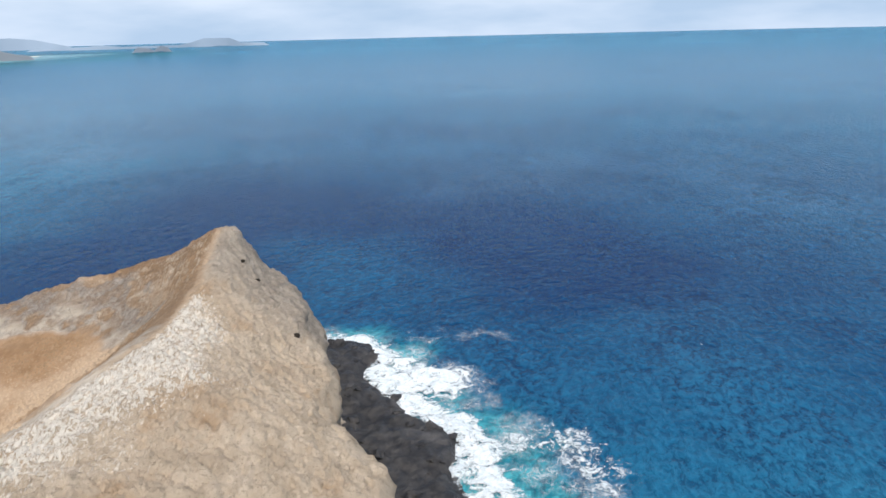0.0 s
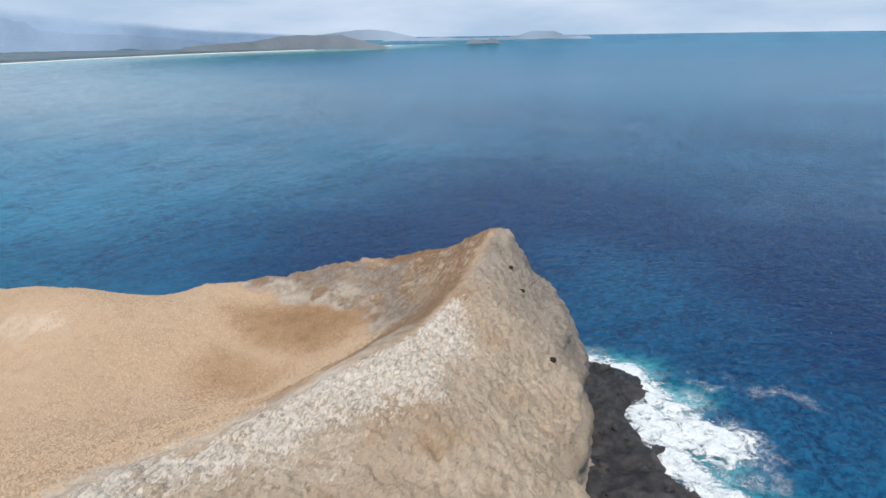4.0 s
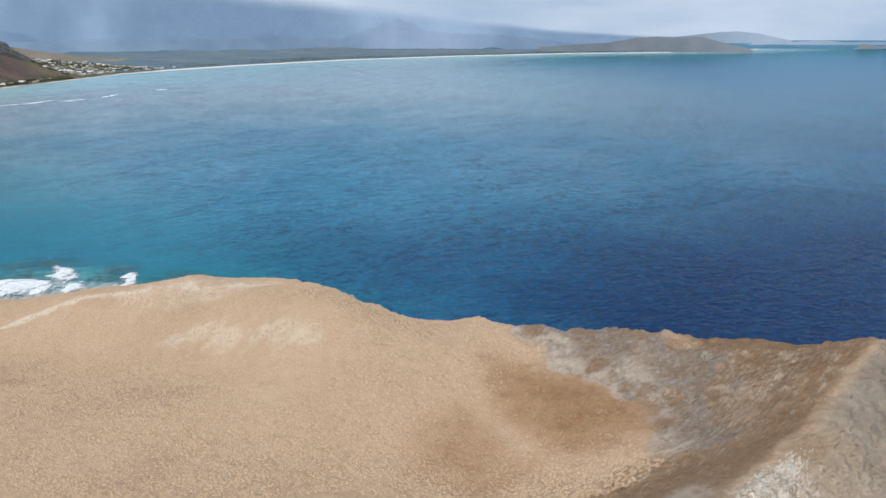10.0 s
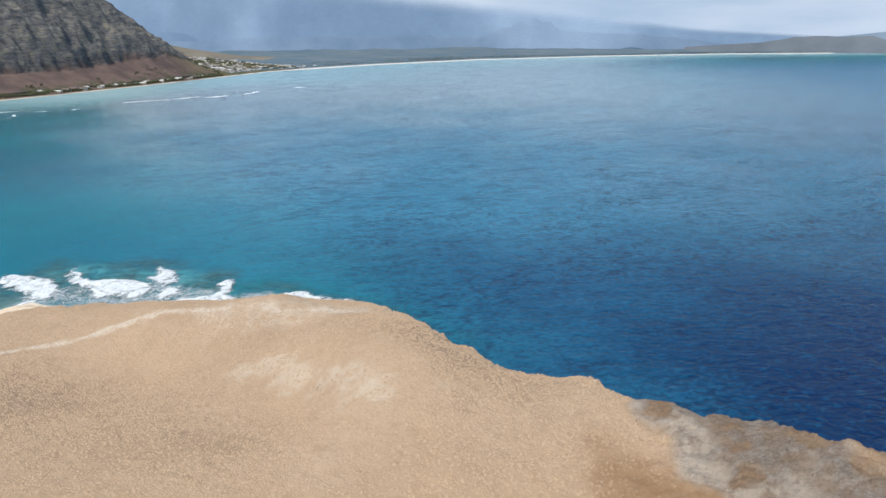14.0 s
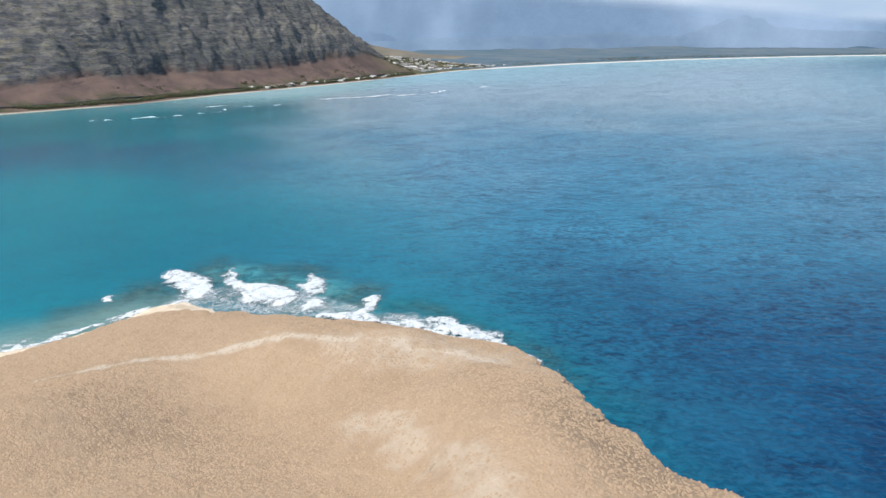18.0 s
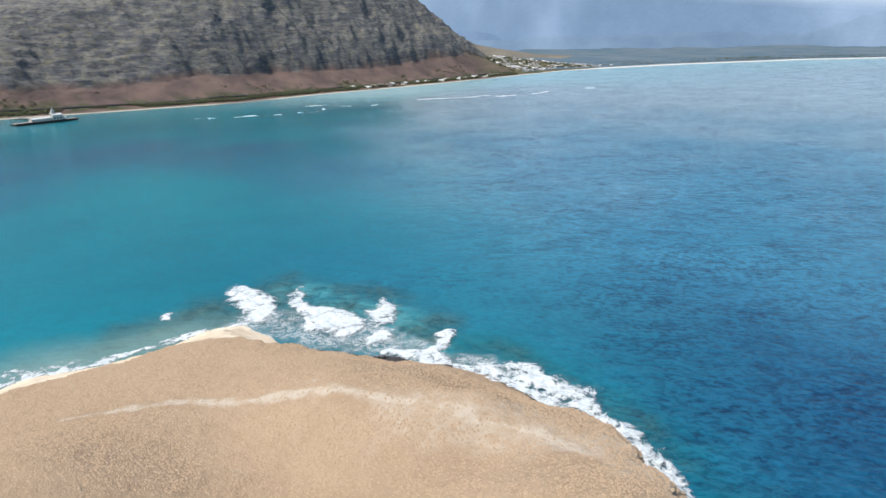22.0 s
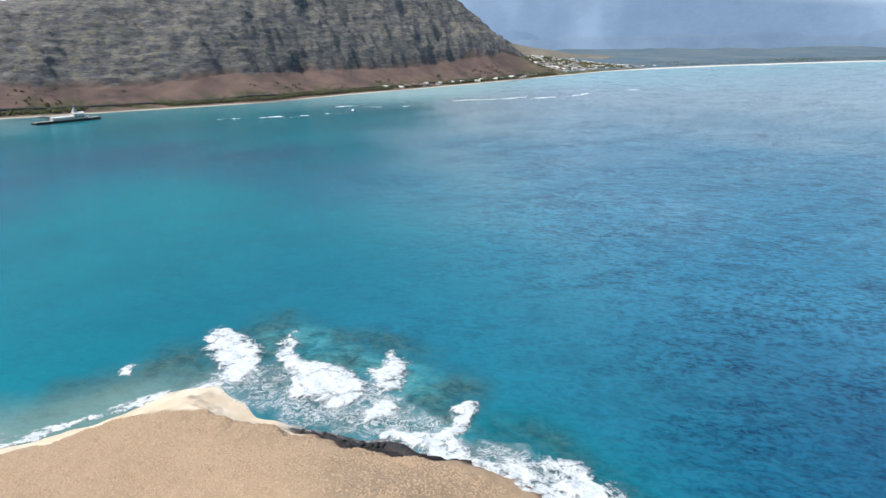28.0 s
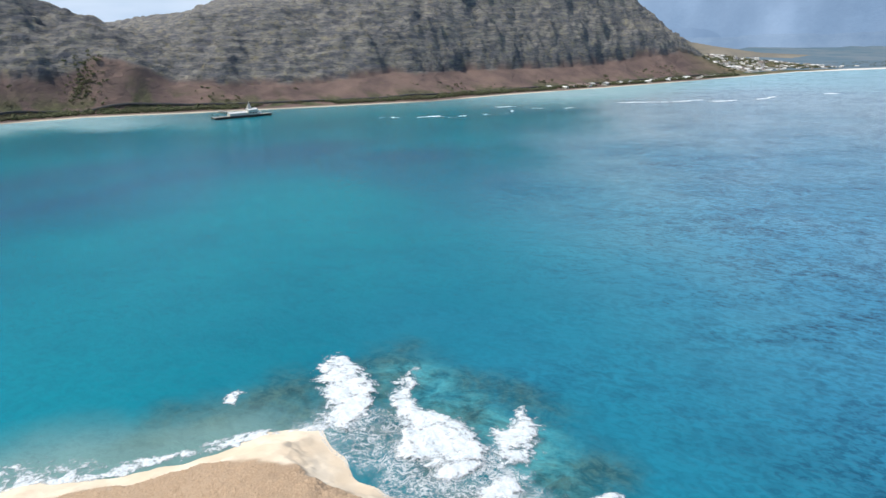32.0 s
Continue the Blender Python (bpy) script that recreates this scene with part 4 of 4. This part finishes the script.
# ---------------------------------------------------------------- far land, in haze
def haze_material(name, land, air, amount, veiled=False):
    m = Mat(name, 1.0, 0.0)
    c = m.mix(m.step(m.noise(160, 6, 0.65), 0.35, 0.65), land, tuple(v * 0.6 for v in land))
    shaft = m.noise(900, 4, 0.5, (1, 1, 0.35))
    # air haze and paler rain shafts are added as a blue glow of the land
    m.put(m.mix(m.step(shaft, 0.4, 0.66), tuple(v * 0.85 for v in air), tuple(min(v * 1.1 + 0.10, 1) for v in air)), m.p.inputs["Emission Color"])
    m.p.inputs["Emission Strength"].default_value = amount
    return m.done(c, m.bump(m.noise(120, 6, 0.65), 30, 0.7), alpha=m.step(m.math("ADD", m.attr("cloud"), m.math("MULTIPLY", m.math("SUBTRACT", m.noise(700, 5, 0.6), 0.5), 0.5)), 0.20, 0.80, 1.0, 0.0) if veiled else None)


def bearing_ridge(label, far, points, deep, material, seed, rough=0.05, rows=14, base=0.0, count=420):
    """Hills at one distance; points: degrees to the right of +y, and how high they stand, in degrees over the flight's own level."""
    b = np.linspace(points[0][0], points[-1][0], count)
    top = far * np.tan(np.radians(np.interp(b, [p[0] for p in points], [p[1] for p in points]))) + EYE
    s = np.linspace(-1, 1, rows)
    bb, ss = np.meshgrid(np.radians(b), s, indexing="ij")
    dist = far + deep * ss
    x, y = CX + dist * np.sin(bb), CY + dist * np.cos(bb)
    n = fbm(x, y, deep * 0.8, 5, seed) - 0.5
    shape = np.maximum(1 - np.abs(ss + 0.5 * n) ** 1.3, 0)
    ends = smooth(np.minimum(bb - bb.min(), bb.max() - bb), 0, radians(0.6))
    z = base + (top[:, None] - base) * shape * ends * (1 + rough * n) - 2 * (1 - ends)
    px, py, pz = far_place(x, y, z)
    ob = new("backdrop", grid_mesh("backdrop", np.stack([px, py, pz], -1).reshape(-1, 3), quads(count, rows), material, dict(cloud=smooth(z / np.maximum(top[:, None], 1.0), 0.25, 0.98))))
    tagged(ob, label, "mountains", kind="structure")


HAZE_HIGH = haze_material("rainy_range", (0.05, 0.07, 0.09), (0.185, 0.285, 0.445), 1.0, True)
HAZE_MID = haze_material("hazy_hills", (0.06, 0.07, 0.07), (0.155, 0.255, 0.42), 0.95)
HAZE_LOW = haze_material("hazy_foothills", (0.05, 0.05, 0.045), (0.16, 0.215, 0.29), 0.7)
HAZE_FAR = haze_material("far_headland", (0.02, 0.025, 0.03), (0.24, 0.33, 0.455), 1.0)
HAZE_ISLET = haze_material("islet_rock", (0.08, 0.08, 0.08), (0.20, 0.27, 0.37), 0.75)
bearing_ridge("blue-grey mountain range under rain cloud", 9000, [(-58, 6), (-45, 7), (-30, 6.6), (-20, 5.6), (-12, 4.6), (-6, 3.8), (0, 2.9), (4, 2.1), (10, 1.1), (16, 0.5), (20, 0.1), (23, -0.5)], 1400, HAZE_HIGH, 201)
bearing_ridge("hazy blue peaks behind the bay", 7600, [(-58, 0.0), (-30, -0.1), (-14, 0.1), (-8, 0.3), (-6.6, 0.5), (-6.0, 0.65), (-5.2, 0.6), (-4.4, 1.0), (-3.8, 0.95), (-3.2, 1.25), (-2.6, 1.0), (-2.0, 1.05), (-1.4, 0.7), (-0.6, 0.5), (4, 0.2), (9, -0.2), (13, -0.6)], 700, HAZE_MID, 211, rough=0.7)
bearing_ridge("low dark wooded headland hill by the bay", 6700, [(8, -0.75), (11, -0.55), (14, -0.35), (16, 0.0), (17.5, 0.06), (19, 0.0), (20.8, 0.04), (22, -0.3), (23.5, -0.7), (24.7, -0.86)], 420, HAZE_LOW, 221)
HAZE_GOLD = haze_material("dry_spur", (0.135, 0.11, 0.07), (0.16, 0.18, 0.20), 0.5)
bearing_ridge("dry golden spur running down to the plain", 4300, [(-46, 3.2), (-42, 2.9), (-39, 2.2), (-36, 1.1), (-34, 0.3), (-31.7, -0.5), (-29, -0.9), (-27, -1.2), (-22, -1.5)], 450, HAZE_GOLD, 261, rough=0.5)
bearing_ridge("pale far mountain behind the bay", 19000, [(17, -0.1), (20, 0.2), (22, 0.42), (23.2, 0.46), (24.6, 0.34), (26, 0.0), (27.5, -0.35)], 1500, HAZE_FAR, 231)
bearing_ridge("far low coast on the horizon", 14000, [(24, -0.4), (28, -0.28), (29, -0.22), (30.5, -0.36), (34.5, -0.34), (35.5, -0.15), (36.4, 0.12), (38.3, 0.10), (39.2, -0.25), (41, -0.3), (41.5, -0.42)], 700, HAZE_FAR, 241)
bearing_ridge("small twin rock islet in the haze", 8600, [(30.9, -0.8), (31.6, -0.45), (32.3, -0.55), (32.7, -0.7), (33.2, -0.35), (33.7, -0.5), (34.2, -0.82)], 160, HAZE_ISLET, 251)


def build_bay_shore():
    line = np.array(MAINLAND[9:], float)
    seg = np.hypot(*np.diff(line, axis=0).T)
    s = np.r_[0, np.cumsum(seg)]
    u = np.linspace(0, s[-1], 500)
    cx, cy = np.interp(u, s, line[:, 0]), np.interp(u, s, line[:, 1])
    tx, ty = np.gradient(cx), np.gradient(cy)
    w = np.hypot(tx, ty)
    nx, ny = -ty / w, tx / w
    ds = np.array([-15, 0, 25, 45, 60, 120, 200, 320, 500, 800, 1200, 1700, 2400])
    U, D = np.meshgrid(u, ds, indexing="ij")
    x, y = cx[:, None] + nx[:, None] * D, cy[:, None] + ny[:, None] * D
    n = fbm(x, y, 220, 4, 301)
    taper = smooth(s[-1] - U, 0, 1500)
    z = np.where(D < 0, -3, 3 * smooth(D, 0, 40) + 9 * smooth(D, 45, 70) * n + np.maximum(D / 2400, 0) ** 1.2 * 24 * (0.5 + n) * taper)
    px, py, pz = far_place(x, y, z)
    green = smooth(D, 24, 40) * (0.55 + 0.45 * smooth(n, 0.4, 0.6))
    sandy = smooth(D, 32, 22)
    gold = smooth(n, 0.5, 0.62) * smooth(D, 200, 500) * 0.5
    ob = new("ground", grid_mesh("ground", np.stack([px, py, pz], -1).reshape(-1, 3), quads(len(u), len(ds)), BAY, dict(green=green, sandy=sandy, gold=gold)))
    tagged(ob, "long pale beach and low green plain round the bay", "shore", kind="structure")


def bay_material():
    m = Mat("hazy_bay_plain", 0.95, 0.1)
    green, sand, gold = m.attr("green"), m.attr("sandy"), m.attr("gold")
    c = m.mix(m.step(m.noise(90, 6, 0.65), 0.35, 0.65), (0.060, 0.062, 0.048), (0.026, 0.040, 0.032))
    c = m.mix(m.math("MULTIPLY", gold, 0.35), c, (0.20, 0.165, 0.11))
    c = m.mix(sand, c, (0.66, 0.58, 0.46))
    # haze over the plain, put in as a faint blue glow
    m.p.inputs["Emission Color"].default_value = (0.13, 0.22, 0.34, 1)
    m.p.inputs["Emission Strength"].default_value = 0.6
    return m.done(c)


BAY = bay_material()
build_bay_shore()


# ---------------------------------------------------------------- dry tufts on the bowl
def build_tufts():
    n = 170000
    x, y = RNG.uniform(-285, 95, n), RNG.uniform(20, 312, n)
    z, d, along, cliff = island_height(x, y)
    crest = np.interp(x, [-300, -70, -34, 0, 12, 34, 68, 92, 140], [-40, 34, 57, 61, 63, 72, 99, 118, 150])
    dots, _ = to_line(x, y, BARE_SPOTS)
    ring, _ = to_line(x, y, PALE_RING)
    keep = (y > crest + 4) & (d > 3.5) & (z > 1.6) & (patch_of(x, y, SAND_EDGE, fbm(x, y, 14, 4, 31), 1.5) < 0.2)
    nn = fbm(x, y, 14, 4, 31)
    keep &= ~((x < -150) & (x > -228) & (d < 9.5) & (y > 280))
    keep &= (patch_of(x, y, GREY_ROCK, nn, 4) < 0.1) & (patch_of(x, y, RUST_ROCK, nn, 4) < 0.1) & ~((x > 28) & (y > 150))
    keep &= RNG.random(n) < (0.25 + 0.75 * smooth(dots, 3, 12)) * (0.2 + 0.8 * smooth(ring, 3, 7)) * (0.45 + 0.55 * smooth(fbm(x, y, 16, 3, 33), 0.3, 0.5))
    keep &= ~inside(x, y, [(0, 50), (0, 76), (16, 90), (34, 104), (52, 118), (72, 132), (100, 130), (100, 90), (40, 50)])
    x, y, z = x[keep], y[keep], z[keep]
    k = len(x)
    r = RNG.uniform(0.36, 0.68, k)
    h = r * RNG.uniform(0.45, 0.9, k)
    turn = RNG.uniform(0, 6.28, k)
    a_ = turn[:, None] + np.arange(5) * (2 * np.pi / 5)
    rr = r[:, None] * RNG.uniform(0.75, 1.2, (k, 5))
    ring = np.stack([x[:, None] + rr * np.cos(a_), y[:, None] + rr * np.sin(a_), np.repeat((z - 0.25)[:, None], 5, 1)], -1)
    top = np.stack([x + RNG.normal(0, 0.1, k), y + RNG.normal(0, 0.1, k), z + h], -1)[:, None]
    co = np.concatenate([ring, top], 1).reshape(-1, 3)
    tri = np.array([[i, (i + 1) % 5, 5] for i in range(5)])
    f = (np.arange(k)[:, None, None] * 6 + tri[None]).reshape(-1, 3)
    ob = new("grass_tufts", grid_mesh("grass_tufts", co, f, TUFT, dict(brown=np.repeat(brown_zone(x, y, fbm(x, y, 14, 4, 31)), 6))))
    tagged(ob, "low dry tan grass tufts covering the crater bowl", "grass", kind="stuff")


build_tufts()


# ---------------------------------------------------------------- pier, road, houses and shrubs on the mainland
def plain(name, color, rough=0.8, vary=0.25, size=2.0, metal=0.0):
    m = Mat(name, rough, 0.3)
    m.p.inputs["Metallic"].default_value = metal
    c = m.mix(m.step(m.noise(size, 5, 0.65), 0.3, 0.7), tuple(v * (1 - vary) for v in color), color)
    return m.done(c, m.bump(m.noise(size * 0.3, 4), 0.03, 0.5))


CONCRETE = plain("pier_concrete", (0.30, 0.28, 0.25), 0.85)
DARK_WOOD = plain("pier_fender", (0.045, 0.040, 0.036), 0.8)
WHITE_ROOF = plain("white_roof", (0.72, 0.71, 0.68), 0.6, 0.15)
GREY_ROOF = plain("grey_roof", (0.26, 0.26, 0.27), 0.7, 0.2)
RED_ROOF = plain("brown_roof", (0.21, 0.165, 0.14), 0.8, 0.2)
WALL_PAINT = plain("house_paint", (0.62, 0.58, 0.50), 0.85, 0.15)
STEEL = plain("tower_steel", (0.55, 0.52, 0.46), 0.5, 0.2, 1.0, 0.3)
ASPHALT = plain("asphalt", (0.07, 0.068, 0.066), 0.9, 0.25, 3.0)
GLASS = plain("dark_pane", (0.03, 0.04, 0.05), 0.15, 0.2, 1.0)


def part(name, bm, material, parent, label=""):
    me = bpy.data.meshes.new(name)
    bm.to_mesh(me)
    bm.free()
    me.materials.append(material)
    ob = new(name, me)
    ob.parent = parent
    if label:
        ob["label"] = label
    return ob


def box_bm(x0, y0, z0, x1, y1, z1, bevel=0.0, bm=None):
    bm = bm or bmesh.new()
    made = bmesh.ops.create_cube(bm, size=1.0, matrix=Matrix.Translation(((x0 + x1) / 2, (y0 + y1) / 2, (z0 + z1) / 2)) @ Matrix.Diagonal((x1 - x0, y1 - y0, z1 - z0, 1)))
    if bevel:
        bmesh.ops.bevel(bm, geom=list({e_ for v in made["verts"] for e_ in v.link_edges}), offset=bevel, segments=1, affect="EDGES")
    return bm


def gable_bm(w, l, z0, rise, over=0.5, thick=0.25):
    bm = bmesh.new()
    hw, hl = w / 2 + over, l / 2 + over
    sec = [(-hw, z0), (0, z0 + rise), (hw, z0), (hw, z0 - thick), (0, z0 + rise - thick), (-hw, z0 - thick)]
    ends = [[bm.verts.new((px, yy, pz)) for px, pz in sec] for yy in (-hl, hl)]
    for i in range(6):
        j = (i + 1) % 6
        bm.faces.new((ends[0][i], ends[0][j], ends[1][j], ends[1][i]))
    bm.faces.new(ends[0][::-1])
    bm.faces.new(ends[1])
    bmesh.ops.recalc_face_normals(bm, faces=bm.faces)
    return bm


def house_kind(w, l, h, roof, label):
    root = new("house")
    tagged(root, label, "house", group="houses along the bay")
    body = bmesh.new()
    box_bm(-w / 2, -l / 2, -1.5, w / 2, l / 2, h, 0.05, body)
    wall = part("wall", body, WALL_PAINT, root)
    part("roof", gable_bm(w, l, h, w * 0.22), roof, root, "gabled roof")
    for sx in (-1, 1):
        for yy in (-l * 0.28, l * 0.28):
            part("window", box_bm(sx * w / 2 - 0.06, yy - 0.9, 1.0, sx * w / 2 + 0.06, yy + 0.9, 2.2), GLASS, wall)
    part("door", box_bm(-0.5, l / 2 - 0.05, 0.0, 0.5, l / 2 + 0.06, 2.1), RED_ROOF, wall)
    return root


def build_houses():
    kinds = [house_kind(11, 15, 3.6, WHITE_ROOF, "low white-roofed house in the seaside town"),
             house_kind(10, 13, 3.4, GREY_ROOF, "low grey-roofed house among trees near the beach"),
             house_kind(12, 17, 4.6, RED_ROOF, "brown-roofed house with cream walls near the beach")]
    rng = random.Random(5)
    spots = []
    for k in range(285):                      # the town at the bay's corner, in loose rows
        u, v = rng.random(), rng.random()
        yy = 2400 + 620 * u
        xx = np.interp(yy, [2079, 2604, 3000, 3100], [-1180, -1190, -1090, -1050]) - 50 - (90 + 430 * smooth(u, 0.0, 0.45)) * v
        spots.append((float(xx), yy, rng.uniform(0.65, 1.1)))
    for k in range(26):                       # and a thin line of them under the cliff
        yy = 1450 + 760 * (k + rng.random() * 0.7) / 26
        xx = np.interp(yy, [1289, 1484, 1764, 2079, 2604], [-1203, -1190, -1180, -1180, -1190]) - rng.uniform(24, 48)
        spots.append((float(xx), yy, rng.uniform(0.8, 1.2)))
    for i, (xx, yy, sc) in enumerate(spots):
        zz = float(mainland_height(np.array([xx]), np.array([yy]))[0][0])
        px, py, pz = (float(v) for v in far_place(xx, yy, zz))
        kind = kinds[rng.choices((0, 1, 2), (5, 3, 2))[0]]
        m = pose(px, py, pz, 0, 0, rng.choice((8, 98, 15, 100)) + rng.uniform(-6, 6)) @ Matrix.Diagonal((sc, sc, sc, 1))
        if i < 3:
            kinds[i].matrix_basis = m
        else:
            ob = copy_thing(kind, m)
            ob.scale = (sc, sc, sc)


build_houses()


def build_pier():
    """A long dark work platform off the shore, its causeway, sheds and tower."""
    pier = new("pier")
    pier.matrix_basis = pose(-1182, 660, 0, 0, 0, 4)
    tagged(pier, "long dark work pier with white sheds and a tower", "pier")
    deck = bmesh.new()
    box_bm(-8, -50, 2.6, 6, 50, 4.0, 0.1, deck)
    deck_ob = part("deck", deck, CONCRETE, pier)
    part("fender", box_bm(6.0, -50.5, 0.4, 6.8, 50.5, 3.6, 0.05), DARK_WOOD, deck_ob, "dark timber fender wall")
    part("fender", box_bm(-8.8, -50.5, 0.4, -8.0, 50.5, 3.6, 0.05), DARK_WOOD, deck_ob, "dark timber fender wall")
    pile = bmesh.new()
    bmesh.ops.create_cone(pile, cap_ends=True, segments=8, radius1=0.4, radius2=0.4, depth=7, matrix=Matrix.Translation((0, 0, -0.5)))
    first = None
    for yy in range(-46, 50, 8):
        for xx in (-6, -1, 4):
            if first is None:
                first = part("pile", pile, CONCRETE, pier)
                first.location = (xx, yy, 0)
            else:
                o = new("pile", first.data)
                o.parent, o.location = pier, (xx, yy, 0)
    way = part("causeway", box_bm(-116, 6, 2.8, -8, 13, 3.8, 0.1), CONCRETE, pier, "pale concrete causeway to the beach")
    for xx in range(-108, -8, 12):
        o = new("pile", first.data)
        o.parent, o.location = pier, (xx, 9.5, 0)
    shed = part("shed", box_bm(-6, -24, 4.0, 4, 8, 8.0, 0.1), WALL_PAINT, pier)
    part("roof", gable_bm(10, 32, 8.0, 2.0), WHITE_ROOF, shed, "long white gabled roof").location = (-1, -8, 0)
    hall = part("workshop", box_bm(-7, 9, 4.0, 5, 26, 12.0, 0.1), WALL_PAINT, pier, "tall cream workshop block")
    part("roof", gable_bm(12, 17, 12.0, 2.4), WHITE_ROOF, hall).location = (-1, 17.5, 0)
    for yy in (12.5, 17.5, 22.5):
        part("window", box_bm(4.94, yy - 1.2, 6.0, 5.08, yy + 1.2, 8.2), GLASS, hall)
    tower = bmesh.new()
    bmesh.ops.create_cone(tower, cap_ends=True, segments=4, radius1=5.0, radius2=1.2, depth=8, matrix=Matrix.Translation((-2, 14, 17.6)) @ pose(0, 0, 0, 0, 0, 45))
    tower_ob = part("tower", tower, STEEL, pier, "tapered pale steel tower")
    part("mast", box_bm(-2.2, 13.8, 21, -1.8, 14.2, 25), STEEL, tower_ob)
    for yy in (-44, -34, 34, 44):
        part("bollard", box_bm(4.2, yy - 0.4, 4.0, 5.0, yy + 0.4, 4.9, 0.15), DARK_WOOD, pier)
    part("container", box_bm(-5, 30, 4.0, -2.5, 36, 6.6, 0.05), WHITE_ROOF, pier, "white shipping container")


build_pier()


def build_road():
    ys = np.arange(-200, 2300, 8.0)
    cx = shore_x(ys) - 58
    for _ in range(6):
        cx = np.convolve(np.pad(cx, 4, mode="edge"), np.ones(9) / 9, "valid")
    across = np.array([-4.5, -4.4, 4.4, 4.5])
    x, y = cx[:, None] + across, np.repeat(ys[:, None], 4, 1)
    z = mainland_height(cx, ys)[0][:, None] + np.array([-2, 1.6, 1.6, -2])
    px, py, pz = far_place(x, y, z)
    ob = new("road", grid_mesh("road", np.stack([px, py, pz], -1).reshape(-1, 3), quads(len(ys), 4), ASPHALT, smooth_shade=False))
    tagged(ob, "grey coast road along the foot of the scree", "road", kind="structure")


build_road()


# ---------------------------------------------------------------- shrubs and trees of the coastal strip
def leaf_material():
    m = Mat("shrub_leaves", 0.9, 0.15)
    c = m.mix(m.rand(), (0.055, 0.072, 0.036), (0.125, 0.130, 0.070))
    return m.done(m.mix(m.step(m.noise(60, 3), 0.4, 0.7), c, (0.09, 0.085, 0.05)))


def clump_field(name, label, x, y, z, size, material, category, leaves=9):
    """Rough crowns, each a heap of many small tilted leaf clumps."""
    k = len(x)
    n = k * leaves
    rep_ = np.repeat(np.arange(k), leaves)
    a_, u = RNG.uniform(0, 6.28, n), RNG.uniform(0, 1, n)
    rad = size[rep_] * np.sqrt(RNG.uniform(0, 1, n)) * 0.8
    cx, cy = x[rep_] + rad * np.cos(a_), y[rep_] + rad * np.sin(a_)
    cz = z[rep_] + size[rep_] * (0.25 + 0.95 * u * (1 - 0.6 * (rad / size[rep_]) ** 2))
    s_ = size[rep_] * RNG.uniform(0.22, 0.42, n)
    base = np.array([(1, 0, 0), (-0.5, 0.87, 0), (-0.5, -0.87, 0), (0, 0, 1), (0, 0, -0.8)])
    jit = RNG.uniform(0.7, 1.3, (n, 5, 3))
    c_, t_ = np.cos(a_)[:, None], np.sin(a_)[:, None]
    px = base[None, :, 0] * c_ - base[None, :, 1] * t_
    py = base[None, :, 0] * t_ + base[None, :, 1] * c_
    co = np.stack([px, py, np.repeat(base[None, :, 2], n, 0)], -1) * jit * s_[:, None, None] + np.stack([cx, cy, cz], -1)[:, None]
    wx, wy, wz = far_place(co[..., 0], co[..., 1], co[..., 2])
    tri = np.array([[0, 1, 3], [1, 2, 3], [2, 0, 3], [1, 0, 4], [2, 1, 4], [0, 2, 4]])
    f = (np.arange(n)[:, None, None] * 5 + tri[None]).reshape(-1, 3)
    ob = new(name, grid_mesh(name, np.stack([wx, wy, wz], -1).reshape(-1, 3), f, material, smooth_shade=False))
    tagged(ob, label, category, kind="stuff")


LEAF = leaf_material()


def build_greenery():
    n = 5200
    y = RNG.uniform(250, 2900, n)
    d = np.where(RNG.random(n) < 0.93, RNG.uniform(16, 52, n), RNG.uniform(62, 110, n))
    d = np.where(y > 2280, RNG.uniform(50, 500, n), d)
    x = shore_x(y) - d
    keep = (fbm(x, y, 70, 3, 401) > 0.36 + 0.2 * ((d > 60) & (y < 2280))) & (np.abs(d - 58) > 6)
    x, y = x[keep], y[keep]
    z = mainland_height(x, y)[0]
    clump_field("coastal_shrubs", "dull green shrubs and trees along the shore road", x, y, z, RNG.uniform(2.2, 5.2, len(x)), LEAF, "shrubs")
    # far trees on the bay's plain
    n = 7000
    line = np.array(MAINLAND[10:], float)
    seg = np.r_[0, np.cumsum(np.hypot(*np.diff(line, axis=0).T))]
    u = RNG.uniform(0, seg[-1] - 900, n)
    cx, cy = np.interp(u, seg, line[:, 0]), np.interp(u, seg, line[:, 1])
    off = RNG.uniform(60, 420, n)
    x, y = cx - off * 0.75, cy + off * 0.66
    clump_field("bay_trees", "dark green belt of trees behind the long beach", x, y, np.full(n, 4.0), RNG.uniform(2.5, 6, n), LEAF, "trees", leaves=4)
    # one green gully high on the scree
    n = 140
    x, y = RNG.normal(-1466, 16, n), RNG.normal(487, 15, n)
    clump_field("gully_shrubs", "green shrubs filling a gully in the scree", x, y, mainland_height(x, y)[0], RNG.uniform(2, 5, n), LEAF, "shrubs")


build_greenery()
